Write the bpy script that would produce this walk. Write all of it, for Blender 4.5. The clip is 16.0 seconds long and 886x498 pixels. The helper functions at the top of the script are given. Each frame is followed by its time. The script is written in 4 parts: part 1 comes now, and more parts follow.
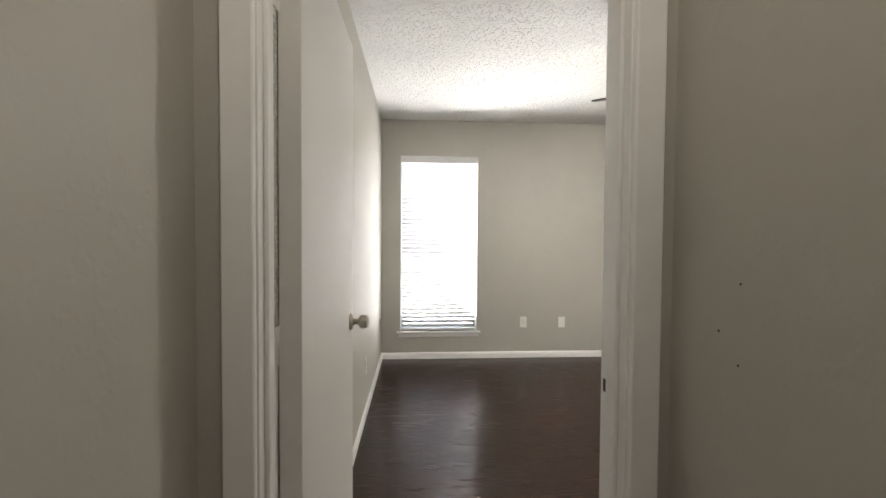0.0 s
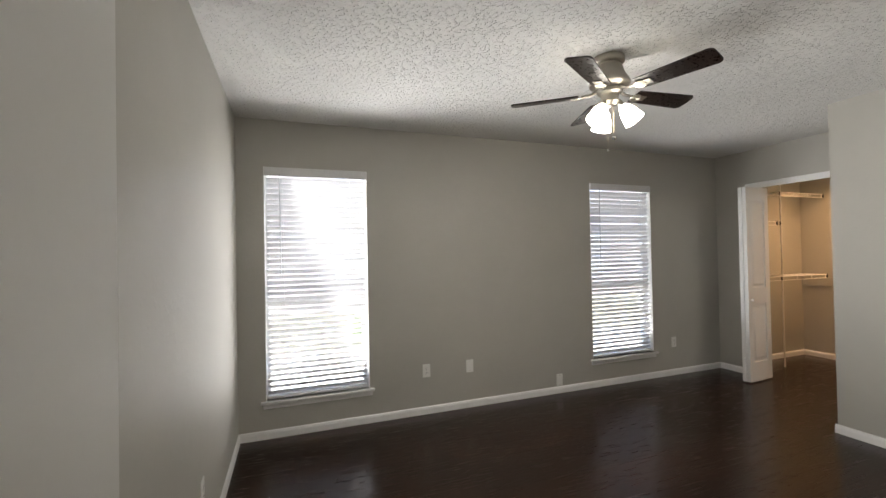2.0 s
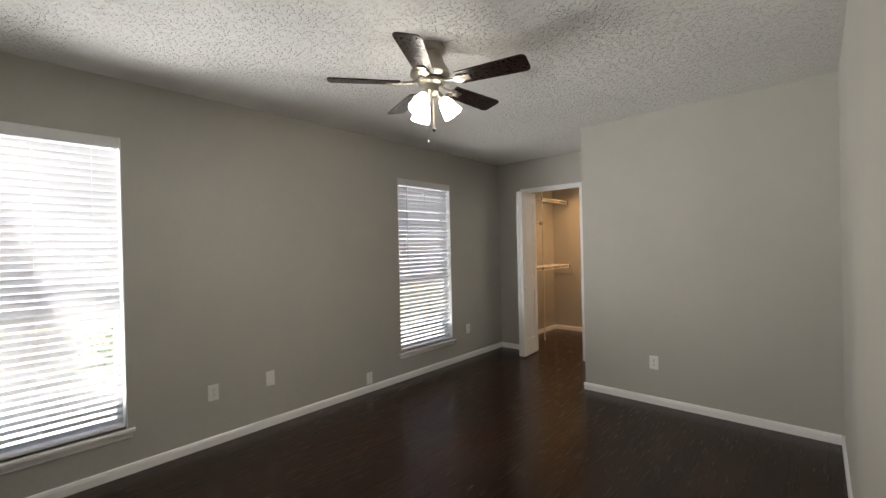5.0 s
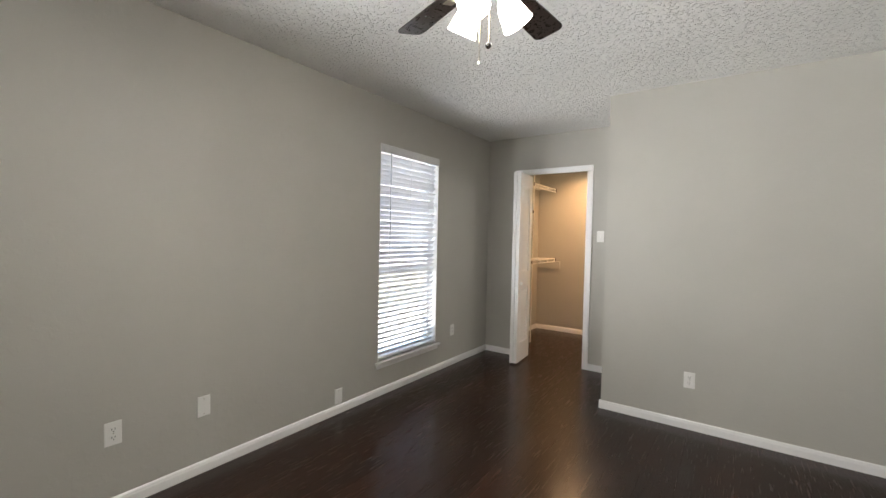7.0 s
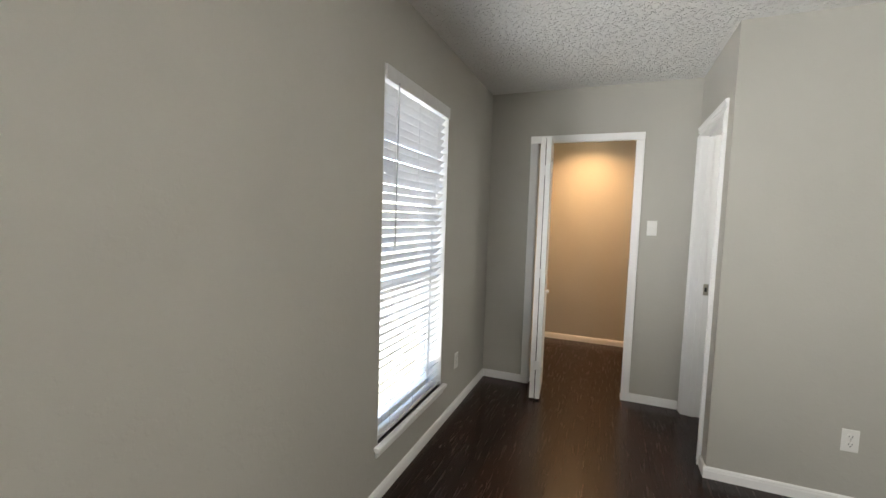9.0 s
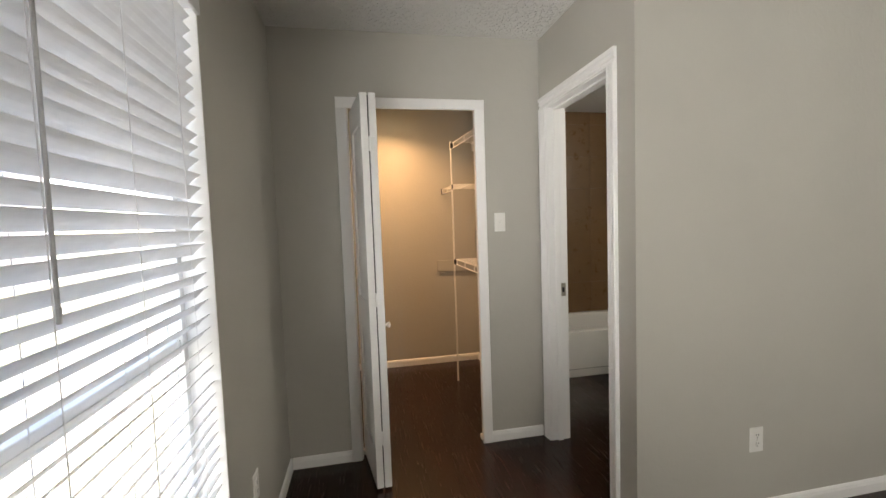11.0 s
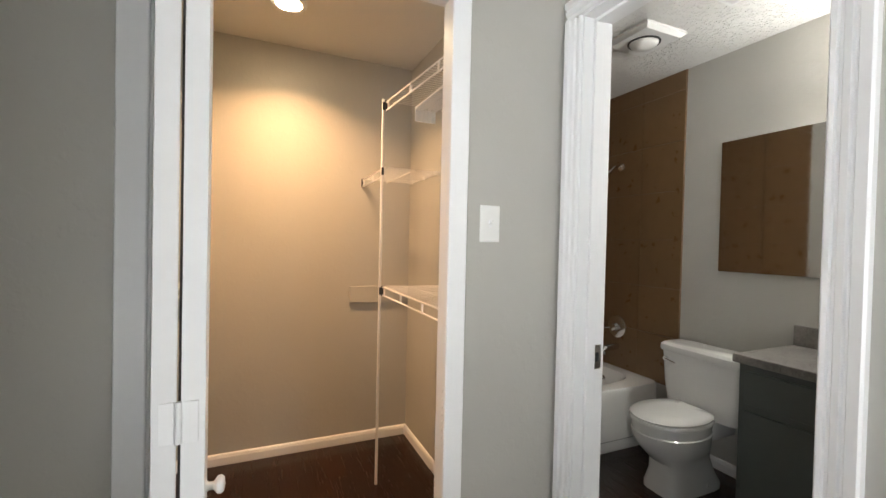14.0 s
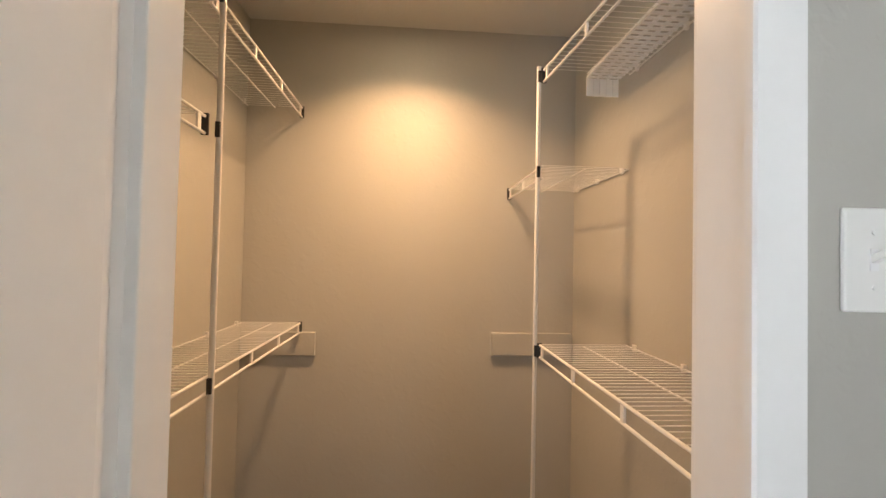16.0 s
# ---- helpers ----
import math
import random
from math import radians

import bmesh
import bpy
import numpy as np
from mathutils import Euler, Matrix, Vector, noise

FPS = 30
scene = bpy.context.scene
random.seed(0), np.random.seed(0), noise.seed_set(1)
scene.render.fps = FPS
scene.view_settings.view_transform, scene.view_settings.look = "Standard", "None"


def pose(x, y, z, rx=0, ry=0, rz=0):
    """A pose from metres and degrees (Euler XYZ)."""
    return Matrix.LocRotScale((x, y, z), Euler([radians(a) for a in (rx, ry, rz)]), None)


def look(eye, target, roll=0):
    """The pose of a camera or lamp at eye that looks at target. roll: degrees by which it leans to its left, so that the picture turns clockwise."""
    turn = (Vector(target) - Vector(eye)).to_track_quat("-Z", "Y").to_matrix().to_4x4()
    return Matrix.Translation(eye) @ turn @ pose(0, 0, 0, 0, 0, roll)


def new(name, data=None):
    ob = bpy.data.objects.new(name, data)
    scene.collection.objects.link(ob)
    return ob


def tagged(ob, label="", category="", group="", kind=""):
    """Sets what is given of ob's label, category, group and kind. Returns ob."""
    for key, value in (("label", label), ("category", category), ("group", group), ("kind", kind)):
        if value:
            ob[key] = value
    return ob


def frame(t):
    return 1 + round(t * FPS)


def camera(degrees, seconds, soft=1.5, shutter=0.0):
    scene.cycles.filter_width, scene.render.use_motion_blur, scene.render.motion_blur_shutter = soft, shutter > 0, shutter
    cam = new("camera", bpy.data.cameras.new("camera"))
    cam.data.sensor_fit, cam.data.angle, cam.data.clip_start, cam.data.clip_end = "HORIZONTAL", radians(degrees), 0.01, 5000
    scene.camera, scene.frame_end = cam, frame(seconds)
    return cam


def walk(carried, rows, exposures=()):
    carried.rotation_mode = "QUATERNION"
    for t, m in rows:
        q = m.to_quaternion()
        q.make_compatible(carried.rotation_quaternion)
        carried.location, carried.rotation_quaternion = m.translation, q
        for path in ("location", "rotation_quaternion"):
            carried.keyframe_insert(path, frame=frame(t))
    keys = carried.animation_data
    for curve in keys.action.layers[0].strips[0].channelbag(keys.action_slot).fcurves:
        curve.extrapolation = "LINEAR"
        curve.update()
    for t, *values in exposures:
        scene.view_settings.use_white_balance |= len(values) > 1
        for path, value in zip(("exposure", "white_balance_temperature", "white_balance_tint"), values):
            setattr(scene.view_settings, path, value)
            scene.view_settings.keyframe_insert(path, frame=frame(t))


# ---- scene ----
cam = camera(93.8, 16.0)
PATH = [
    (0, (0.301, 0.195, 1.263), (0.432, 2.19, 1.207), 0.4),
    (0.5, (0.327, 0.376, 1.262), (0.541, 2.364, 1.194), 0.2),
    (1, (0.337, 0.591, 1.286), (0.657, 2.565, 1.234), -0.1),
    (1.5, (0.314, 0.829, 1.342), (0.881, 2.747, 1.321), -0.8),
    (2, (0.337, 1.009, 1.388), (1.026, 2.886, 1.415), -1.1),
    (2.5, (0.317, 1.134, 1.389), (1.145, 2.953, 1.457), -1.2),
    (3, (0.307, 1.201, 1.401), (1.309, 2.93, 1.464), -1.5),
    (3.5, (0.327, 1.22, 1.408), (1.48, 2.854, 1.455), -1.6),
    (4, (0.33, 1.241, 1.396), (1.623, 2.766, 1.431), -1.6),
    (4.5, (0.338, 1.272, 1.388), (1.747, 2.692, 1.404), -1.5),
    (5, (0.364, 1.278, 1.374), (1.847, 2.62, 1.364), -1.3),
    (5.2, (0.379, 1.25, 1.365), (1.873, 2.579, 1.346), -1.3),
    (7.3, (0.827, 2.307, 1.347), (2.474, 3.44, 1.285), 1.1),
    (7.5, (0.89, 2.445, 1.353), (2.519, 3.603, 1.299), -0.6),
    (8, (1.053, 2.851, 1.347), (2.841, 3.744, 1.306), 1.2),
    (8.2, (1.124, 3.023, 1.374), (2.934, 3.87, 1.29), 2.0),
    (10.3, (2.28, 3.899, 1.401), (4.266, 4.115, 1.296), -1.3),
    (10.5, (2.368, 3.963, 1.383), (4.365, 3.986, 1.28), -1.3),
    (11, (2.638, 4.028, 1.376), (4.598, 3.649, 1.252), -2.0),
    (11.5, (2.874, 4.041, 1.367), (4.801, 3.517, 1.257), -1.1),
    (12, (3.093, 4.031, 1.355), (4.97, 3.341, 1.295), -0.1),
    (12.5, (3.315, 4.017, 1.341), (5.145, 3.212, 1.293), 0.7),
    (13, (3.526, 3.92, 1.328), (5.348, 3.098, 1.269), 1.0),
    (13.5, (3.734, 3.859, 1.311), (5.543, 3.009, 1.244), 1.3),
    (14, (3.939, 3.854, 1.31), (5.767, 3.045, 1.278), 1.3),
    (14.5, (4.154, 3.782, 1.311), (6.074, 3.222, 1.303), 1.3),
    (15, (4.316, 3.729, 1.345), (6.291, 3.414, 1.365), 1.5),
    (15.5, (4.49, 3.703, 1.353), (6.482, 3.526, 1.39), 1.6),
    (16, (4.642, 3.698, 1.363), (6.637, 3.561, 1.409), 1.2),
]
EXPOSURES = [(0, 4.35, 6600, 10), (1.0, 4.2, 6600, 10), (2, 3.45, 6600, 10), (3.5, 3.27, 6600, 10), (5, 3.27, 6700, 10), (7.5, 4.0, 6400, 9), (8.5, 3.9, 6400, 7), (11, 3.7, 6800, 9), (12.5, 4.25, 6250, 8), (14, 4.1, 6200, 8), (15, 3.95, 6200, 8), (15.5, 3.65, 6200, 8), (16, 3.85, 6000, 8)]
walk(cam, [(t, look(eye, target, roll)) for t, eye, target, roll in PATH], EXPOSURES)

# ---- world, sun, exposure ----
world = bpy.data.worlds.new("world")
scene.world = world
world.use_nodes = True
_n = world.node_tree.nodes
_sky = _n.new("ShaderNodeTexSky")
_sky.sky_type = 'NISHITA'
_sky.sun_disc = False
SUN_EL, SUN_AZ = radians(55), radians(108)
_sky.sun_elevation = SUN_EL
_sky.sun_rotation = SUN_AZ
world.node_tree.links.new(_sky.outputs[0], _n["Background"].inputs[0])
_n["Background"].inputs[1].default_value = 0.12
sun = new("sun", bpy.data.lights.new("sun", 'SUN'))
sun.data.energy = 2.0
sun.data.angle = radians(0.5)
sun.data.color = (1.0, 0.95, 0.87)
sun.matrix_world = look((math.sin(SUN_AZ) * math.cos(SUN_EL) * 20, math.cos(SUN_AZ) * math.cos(SUN_EL) * 20, math.sin(SUN_EL) * 20), (0, 0, 0))


def area_lamp(name, at, target, w, h, power, color):
    ob = new(name, bpy.data.lights.new(name, 'AREA'))
    ob.data.shape, ob.data.size, ob.data.size_y = 'RECTANGLE', w, h
    ob.data.energy, ob.data.color = power, color
    ob.matrix_world = look(at, target)
    return ob


def bulb(name, at, power, color, r=0.03):
    ob = new(name, bpy.data.lights.new(name, 'POINT'))
    ob.data.energy, ob.data.color, ob.data.shadow_soft_size = power, color, r
    ob.location = at
    return ob



# daylight coming up through the tilted slats of each window, and what spills across the room
DAY = (0.99, 0.985, 0.985)
for _x, _out in ((0.543, 1.9), (3.639, 0.72)):
    _l = area_lamp("window_daylight", (_x, 5.28, 0.46), (_x, 4.71, 1.26), 0.8, 1.75, _out, DAY)
    _l.data.spread = radians(86)
for _x, _p, _d in ((0.543, 2.1, (0.68, -0.62, 0.22)), (0.543, 0.42, (-0.78, -0.60, 0.12)), (3.639, 0.36, (0.70, -0.66, 0.30))):
    _l = area_lamp("window_opening_light", (_x, 4.484, 1.2), (_x + _d[0], 4.484 + _d[1], 1.2 + _d[2]), 0.74, 1.6, _p, DAY)
    _l.data.spread = radians(78)

# ---- materials ----
def nodes_of(m):
    m.use_nodes = True
    nt = m.node_tree
    return nt, nt.nodes, nt.links, nt.nodes["Principled BSDF"]


def world_pos(nt, scale=(1, 1, 1)):
    g = nt.nodes.new("ShaderNodeNewGeometry")
    mp = nt.nodes.new("ShaderNodeMapping")
    mp.inputs["Scale"].default_value = scale
    nt.links.new(g.outputs["Position"], mp.inputs["Vector"])
    return mp.outputs[0]


def noise_tex(nt, vec, scale, detail=3.0, rough=0.5):
    n = nt.nodes.new("ShaderNodeTexNoise")
    n.inputs["Scale"].default_value = scale
    n.inputs["Detail"].default_value = detail
    n.inputs["Roughness"].default_value = rough
    nt.links.new(vec, n.inputs["Vector"])
    return n.outputs["Fac"]


def ramp(nt, fac, stops):
    r = nt.nodes.new("ShaderNodeValToRGB")
    els = r.color_ramp.elements
    while len(els) < len(stops):
        els.new(0.5)
    for e, (p, c) in zip(els, stops):
        e.position, e.color = p, (c[0], c[1], c[2], 1)
    nt.links.new(fac, r.inputs[0])
    return r.outputs[0]


def grey(v):
    return (v, v, v)


def shade(c, k):
    return (min(1, c[0] * k), min(1, c[1] * k), min(1, c[2] * k))


def surface(name, color, rough=0.5, metal=0.0, var=0.08, big=1.2, fine=40.0, bump=0.0, bump_scale=200.0, bump_dist=0.001, stretch=(1, 1, 1), spec=0.5, coat=0.0):
    """Painted or plain surface: two scales of tint, roughness wear, fine relief."""
    m = bpy.data.materials.new(name)
    nt, nn, ll, b = nodes_of(m)
    v = world_pos(nt, stretch)
    a = noise_tex(nt, v, big, 4.0, 0.6)
    f = noise_tex(nt, v, fine, 3.0, 0.6)
    mx = nn.new("ShaderNodeMath")
    mx.operation = 'MULTIPLY_ADD'
    mx.inputs[1].default_value = 0.35
    ll.new(f, mx.inputs[0])
    mm = nn.new("ShaderNodeMath")
    mm.operation = 'MULTIPLY'
    mm.inputs[1].default_value = 0.65
    ll.new(a, mm.inputs[0])
    ll.new(mm.outputs[0], mx.inputs[2])
    ll.new(ramp(nt, mx.outputs[0], [(0.3, shade(color, 1 - var)), (0.7, shade(color, 1 + var))]), b.inputs["Base Color"])
    ll.new(ramp(nt, f, [(0.3, grey(max(0.02, rough - 0.06))), (0.7, grey(min(1, rough + 0.06)))]), b.inputs["Roughness"])
    b.inputs["Metallic"].default_value = metal
    b.inputs["Specular IOR Level"].default_value = spec
    b.inputs["Coat Weight"].default_value = coat
    if bump:
        h = noise_tex(nt, v, bump_scale, 2.0, 0.5)
        bp = nn.new("ShaderNodeBump")
        bp.inputs["Strength"].default_value = bump
        bp.inputs["Distance"].default_value = bump_dist
        ll.new(h, bp.inputs["Height"])
        ll.new(bp.outputs[0], b.inputs["Normal"])
    return m


def wall_paint(name, color):
    """Greige paint over trowelled drywall texture."""
    m = bpy.data.materials.new(name)
    nt, nn, ll, b = nodes_of(m)
    v = world_pos(nt)
    a = noise_tex(nt, v, 0.9, 4.0, 0.6)
    ll.new(ramp(nt, a, [(0.3, shade(color, 0.95)), (0.7, shade(color, 1.05))]), b.inputs["Base Color"])
    b.inputs["Roughness"].default_value = 0.5
    b.inputs["Specular IOR Level"].default_value = 0.4
    n1 = noise_tex(nt, v, 26.0, 3.0, 0.55)
    flat = ramp(nt, n1, [(0.52, grey(0)), (0.62, grey(1))])
    n2 = noise_tex(nt, v, 190.0, 2.0, 0.5)
    ad = nn.new("ShaderNodeMath")
    ad.operation = 'MULTIPLY_ADD'
    ad.inputs[1].default_value = 0.22
    ll.new(n2, ad.inputs[0])
    ll.new(flat, ad.inputs[2])
    bp = nn.new("ShaderNodeBump")
    bp.inputs["Strength"].default_value = 0.22
    bp.inputs["Distance"].default_value = 0.0013
    ll.new(ad.outputs[0], bp.inputs["Height"])
    ll.new(bp.outputs[0], b.inputs["Normal"])
    return m


def popcorn(name, color, strength):
    m = bpy.data.materials.new(name)
    nt, nn, ll, b = nodes_of(m)
    v = world_pos(nt)
    b.inputs["Roughness"].default_value = 0.9
    b.inputs["Specular IOR Level"].default_value = 0.2
    n1 = noise_tex(nt, v, 50.0, 2.5, 0.55)
    n2 = noise_tex(nt, v, 1.3, 3.0, 0.5)
    h = ramp(nt, n1, [(0.53, grey(0)), (0.61, grey(1))])
    n3 = noise_tex(nt, v, 130.0, 2.0, 0.5)
    ad = nn.new("ShaderNodeMath")
    ad.operation = 'MULTIPLY_ADD'
    ad.inputs[1].default_value = 0.4
    ll.new(n3, ad.inputs[0])
    ll.new(h, ad.inputs[2])
    bp = nn.new("ShaderNodeBump")
    bp.inputs["Strength"].default_value = strength
    bp.inputs["Distance"].default_value = 0.0075
    ll.new(ad.outputs[0], bp.inputs["Height"])
    ll.new(bp.outputs[0], b.inputs["Normal"])
    ll.new(ramp(nt, n2, [(0.3, shade(color, 0.96)), (0.7, shade(color, 1.02))]), b.inputs["Base Color"])
    return m


def plank_wood(name):
    """Dark brown vinyl plank, grain along x, each plank a little different."""
    m = bpy.data.materials.new(name)
    nt, nn, ll, b = nodes_of(m)
    g = nn.new("ShaderNodeNewGeometry")
    oi = nn.new("ShaderNodeObjectInfo")
    off = nn.new("ShaderNodeVectorMath")
    off.operation = 'MULTIPLY_ADD'
    off.inputs[1].default_value = (37.0, 0.0, 19.0)
    cmb = nn.new("ShaderNodeCombineXYZ")
    for i in range(3):
        ll.new(oi.outputs["Random"], cmb.inputs[i])
    ll.new(cmb.outputs[0], off.inputs[0])
    ll.new(g.outputs["Position"], off.inputs[2])
    mp = nn.new("ShaderNodeMapping")
    mp.inputs["Scale"].default_value = (1.5, 13.0, 1.0)
    ll.new(off.outputs[0], mp.inputs[0])
    grain = noise_tex(nt, mp.outputs[0], 2.2, 4.5, 0.58)
    mp2 = nn.new("ShaderNodeMapping")
    mp2.inputs["Scale"].default_value = (1.0, 6.0, 1.0)
    ll.new(off.outputs[0], mp2.inputs[0])
    broad = noise_tex(nt, mp2.outputs[0], 1.7, 3.0, 0.5)
    c1 = ramp(nt, grain, [(0.28, (0.0135, 0.0043, 0.0020)), (0.52, (0.0215, 0.0071, 0.0034)), (0.78, (0.0335, 0.0122, 0.0060))])
    c2 = ramp(nt, broad, [(0.3, (0.62, 0.6, 0.58)), (0.75, (1.25, 1.22, 1.2))])
    mixc = nn.new("ShaderNodeMix")
    mixc.data_type = 'RGBA'
    mixc.blend_type = 'MULTIPLY'
    mixc.inputs[0].default_value = 1.0
    ll.new(c1, mixc.inputs[6])
    ll.new(c2, mixc.inputs[7])
    tone = ramp(nt, oi.outputs["Random"], [(0.0, grey(0.68)), (1.0, grey(1.35))])
    mix2 = nn.new("ShaderNodeMix")
    mix2.data_type = 'RGBA'
    mix2.blend_type = 'MULTIPLY'
    mix2.inputs[0].default_value = 1.0
    ll.new(mixc.outputs[2], mix2.inputs[6])
    ll.new(tone, mix2.inputs[7])
    mp3 = nn.new("ShaderNodeMapping")
    mp3.inputs["Scale"].default_value = (18.0, 55.0, 1.0)
    ll.new(g.outputs["Position"], mp3.inputs[0])
    fl = noise_tex(nt, mp3.outputs[0], 1.0, 3.0, 0.6)
    mp4 = nn.new("ShaderNodeMapping")
    mp4.inputs["Scale"].default_value = (0.9, 4.5, 1.0)
    ll.new(g.outputs["Position"], mp4.inputs[0])
    zone = noise_tex(nt, mp4.outputs[0], 1.0, 2.0, 0.5)
    fm = nn.new("ShaderNodeMath")
    fm.operation = 'MULTIPLY'
    ll.new(ramp(nt, fl, [(0.63, grey(0)), (0.68, grey(1))]), fm.inputs[0])
    ll.new(ramp(nt, zone, [(0.66, grey(0)), (0.72, grey(0.11))]), fm.inputs[1])
    mix3 = nn.new("ShaderNodeMix")
    mix3.data_type = 'RGBA'
    ll.new(fm.outputs[0], mix3.inputs[0])
    ll.new(mix2.outputs[2], mix3.inputs[6])
    mix3.inputs[7].default_value = (0.16, 0.125, 0.10, 1)
    ll.new(mix3.outputs[2], b.inputs["Base Color"])
    mp5 = nn.new("ShaderNodeMapping")
    mp5.inputs["Scale"].default_value = (3.2, 42.0, 1.0)
    ll.new(off.outputs[0], mp5.inputs[0])
    fibre = noise_tex(nt, mp5.outputs[0], 2.0, 3.0, 0.55)
    ll.new(ramp(nt, fibre, [(0.32, grey(0.19)), (0.68, grey(0.29))]), b.inputs["Roughness"])
    b.inputs["Specular IOR Level"].default_value = 0.40
    bp = nn.new("ShaderNodeBump")
    bp.inputs["Strength"].default_value = 0.05
    bp.inputs["Distance"].default_value = 0.0004
    ll.new(fibre, bp.inputs["Height"])
    ll.new(bp.outputs[0], b.inputs["Normal"])
    return m


def glass_mat(name, rough=0.0, color=(1, 1, 1)):
    m = bpy.data.materials.new(name)
    nt, nn, ll, b = nodes_of(m)
    b.inputs["Base Color"].default_value = (*color, 1)
    b.inputs["Roughness"].default_value = rough
    b.inputs["Transmission Weight"].default_value = 1.0
    b.inputs["IOR"].default_value = 1.45
    return m


def glow(name, color, strength):
    m = bpy.data.materials.new(name)
    nt, nn, ll, b = nodes_of(m)
    b.inputs["Base Color"].default_value = (0.85, 0.85, 0.82, 1)
    b.inputs["Roughness"].default_value = 0.4
    b.inputs["Emission Color"].default_value = (*color, 1)
    b.inputs["Emission Strength"].default_value = strength
    return m


def blind_mat(name):
    m = bpy.data.materials.new(name)
    nt, nn, ll, b = nodes_of(m)
    v = world_pos(nt)
    f = noise_tex(nt, v, 25.0, 3.0, 0.5)
    ll.new(ramp(nt, f, [(0.3, (0.72, 0.715, 0.715)), (0.7, (0.78, 0.775, 0.775))]), b.inputs["Base Color"])
    b.inputs["Roughness"].default_value = 0.38
    tr = nn.new("ShaderNodeBsdfTranslucent")
    tr.inputs[0].default_value = (0.85, 0.84, 0.83, 1)
    mx = nn.new("ShaderNodeMixShader")
    mx.inputs[0].default_value = 0.08
    out = nn["Material Output"]
    ll.new(b.outputs[0], mx.inputs[1])
    ll.new(tr.outputs[0], mx.inputs[2])
    ll.new(mx.outputs[0], out.inputs[0])
    return m


GREIGE = (0.460, 0.444, 0.402)
M_WALL = wall_paint("greige_paint", GREIGE)
M_CEIL = popcorn("popcorn_ceiling", (0.78, 0.77, 0.745), 1.0)
M_CEIL_FLAT = popcorn("smooth_ceiling", (0.74, 0.72, 0.68), 0.12)
M_TRIM = surface("white_trim_paint", (0.85, 0.845, 0.835), 0.36, var=0.025)
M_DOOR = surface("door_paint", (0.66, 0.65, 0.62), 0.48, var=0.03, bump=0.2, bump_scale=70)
M_FLOOR = plank_wood("dark_plank")
M_SUB = surface("subfloor", (0.02, 0.014, 0.011), 0.8)
M_BLIND = blind_mat("white_blind")
M_VINYL = surface("white_vinyl", (0.8, 0.8, 0.79), 0.4, var=0.03)
M_WAND = surface("clear_grey_wand", (0.46, 0.46, 0.47), 0.3, var=0.05)
M_GLASS = glass_mat("window_glass")
M_PLATE = surface("white_plastic", (0.82, 0.81, 0.78), 0.35, var=0.02)
M_SLOT = surface("dark_slot", (0.03, 0.03, 0.03), 0.6)
M_NICKEL = surface("brushed_nickel", (0.46, 0.43, 0.37), 0.34, metal=1.0, var=0.06, fine=120)
M_BRASS = surface("aged_brass", (0.55, 0.45, 0.30), 0.3, metal=1.0, var=0.08)
M_CHROME = surface("chrome", (0.75, 0.75, 0.75), 0.12, metal=1.0, var=0.03)
M_BLADE = surface("dark_walnut_blade", (0.013, 0.007, 0.005), 0.30, var=0.3, big=6, fine=30, stretch=(2, 2, 1))
M_SHADE = glow("lit_frosted_glass", (1.0, 0.94, 0.84), 1.3)
M_WARM = glow("warm_lamp_lens", (1.0, 0.74, 0.44), 6.0)
# glow of the added fill dome in the hallway, no known fixture
M_HALL_FILL = glow("hall_fill_glow", (1.0, 0.91, 0.80), 1.7)
M_LENS = surface("frosted_lens", (0.8, 0.79, 0.76), 0.35, var=0.03)
M_WIRE = surface("white_vinyl_wire", (0.82, 0.80, 0.76), 0.4, var=0.03)
M_TILE = surface("brown_shower_tile", (0.185, 0.108, 0.050), 0.32, var=0.09, big=3, fine=14)
M_GROUT = surface("brown_grout", (0.145, 0.088, 0.045), 0.8)
M_PORC = surface("white_porcelain", (0.80, 0.79, 0.76), 0.12, var=0.02, coat=0.3)
M_VANITY = surface("grey_green_cabinet_paint", (0.085, 0.094, 0.087), 0.45, var=0.08)
M_COUNTER = surface("speckled_laminate", (0.20, 0.185, 0.17), 0.3, var=0.5, big=14, fine=180)
M_MIRROR = surface("mirror_silver", (0.9, 0.9, 0.9), 0.02, metal=1.0, var=0.0)
M_BARE = surface("scraped_bare_patch", (0.60, 0.60, 0.58), 0.25, var=0.25, big=30, fine=90, bump=0.8, bump_scale=60, bump_dist=0.002)
M_BRICK = surface("pale_pinkish_brick", (0.52, 0.43, 0.40), 0.85, var=0.25, big=2, fine=25, bump=0.4, bump_scale=40, bump_dist=0.004)
M_GRASS = surface("dry_lawn", (0.19, 0.175, 0.122), 0.9, var=0.35, big=1.0, fine=14, bump=0.5, bump_scale=30, bump_dist=0.02)
M_LEAF = surface("shrub_leaf", (0.08, 0.13, 0.035), 0.6, var=0.4, big=4, fine=20)
M_PATH = surface("pale_concrete", (0.33, 0.30, 0.26), 0.85, var=0.12, big=1.5, fine=20)
M_ROOF = surface("roof_shingle", (0.09, 0.08, 0.075), 0.9, var=0.3, big=3, fine=20)


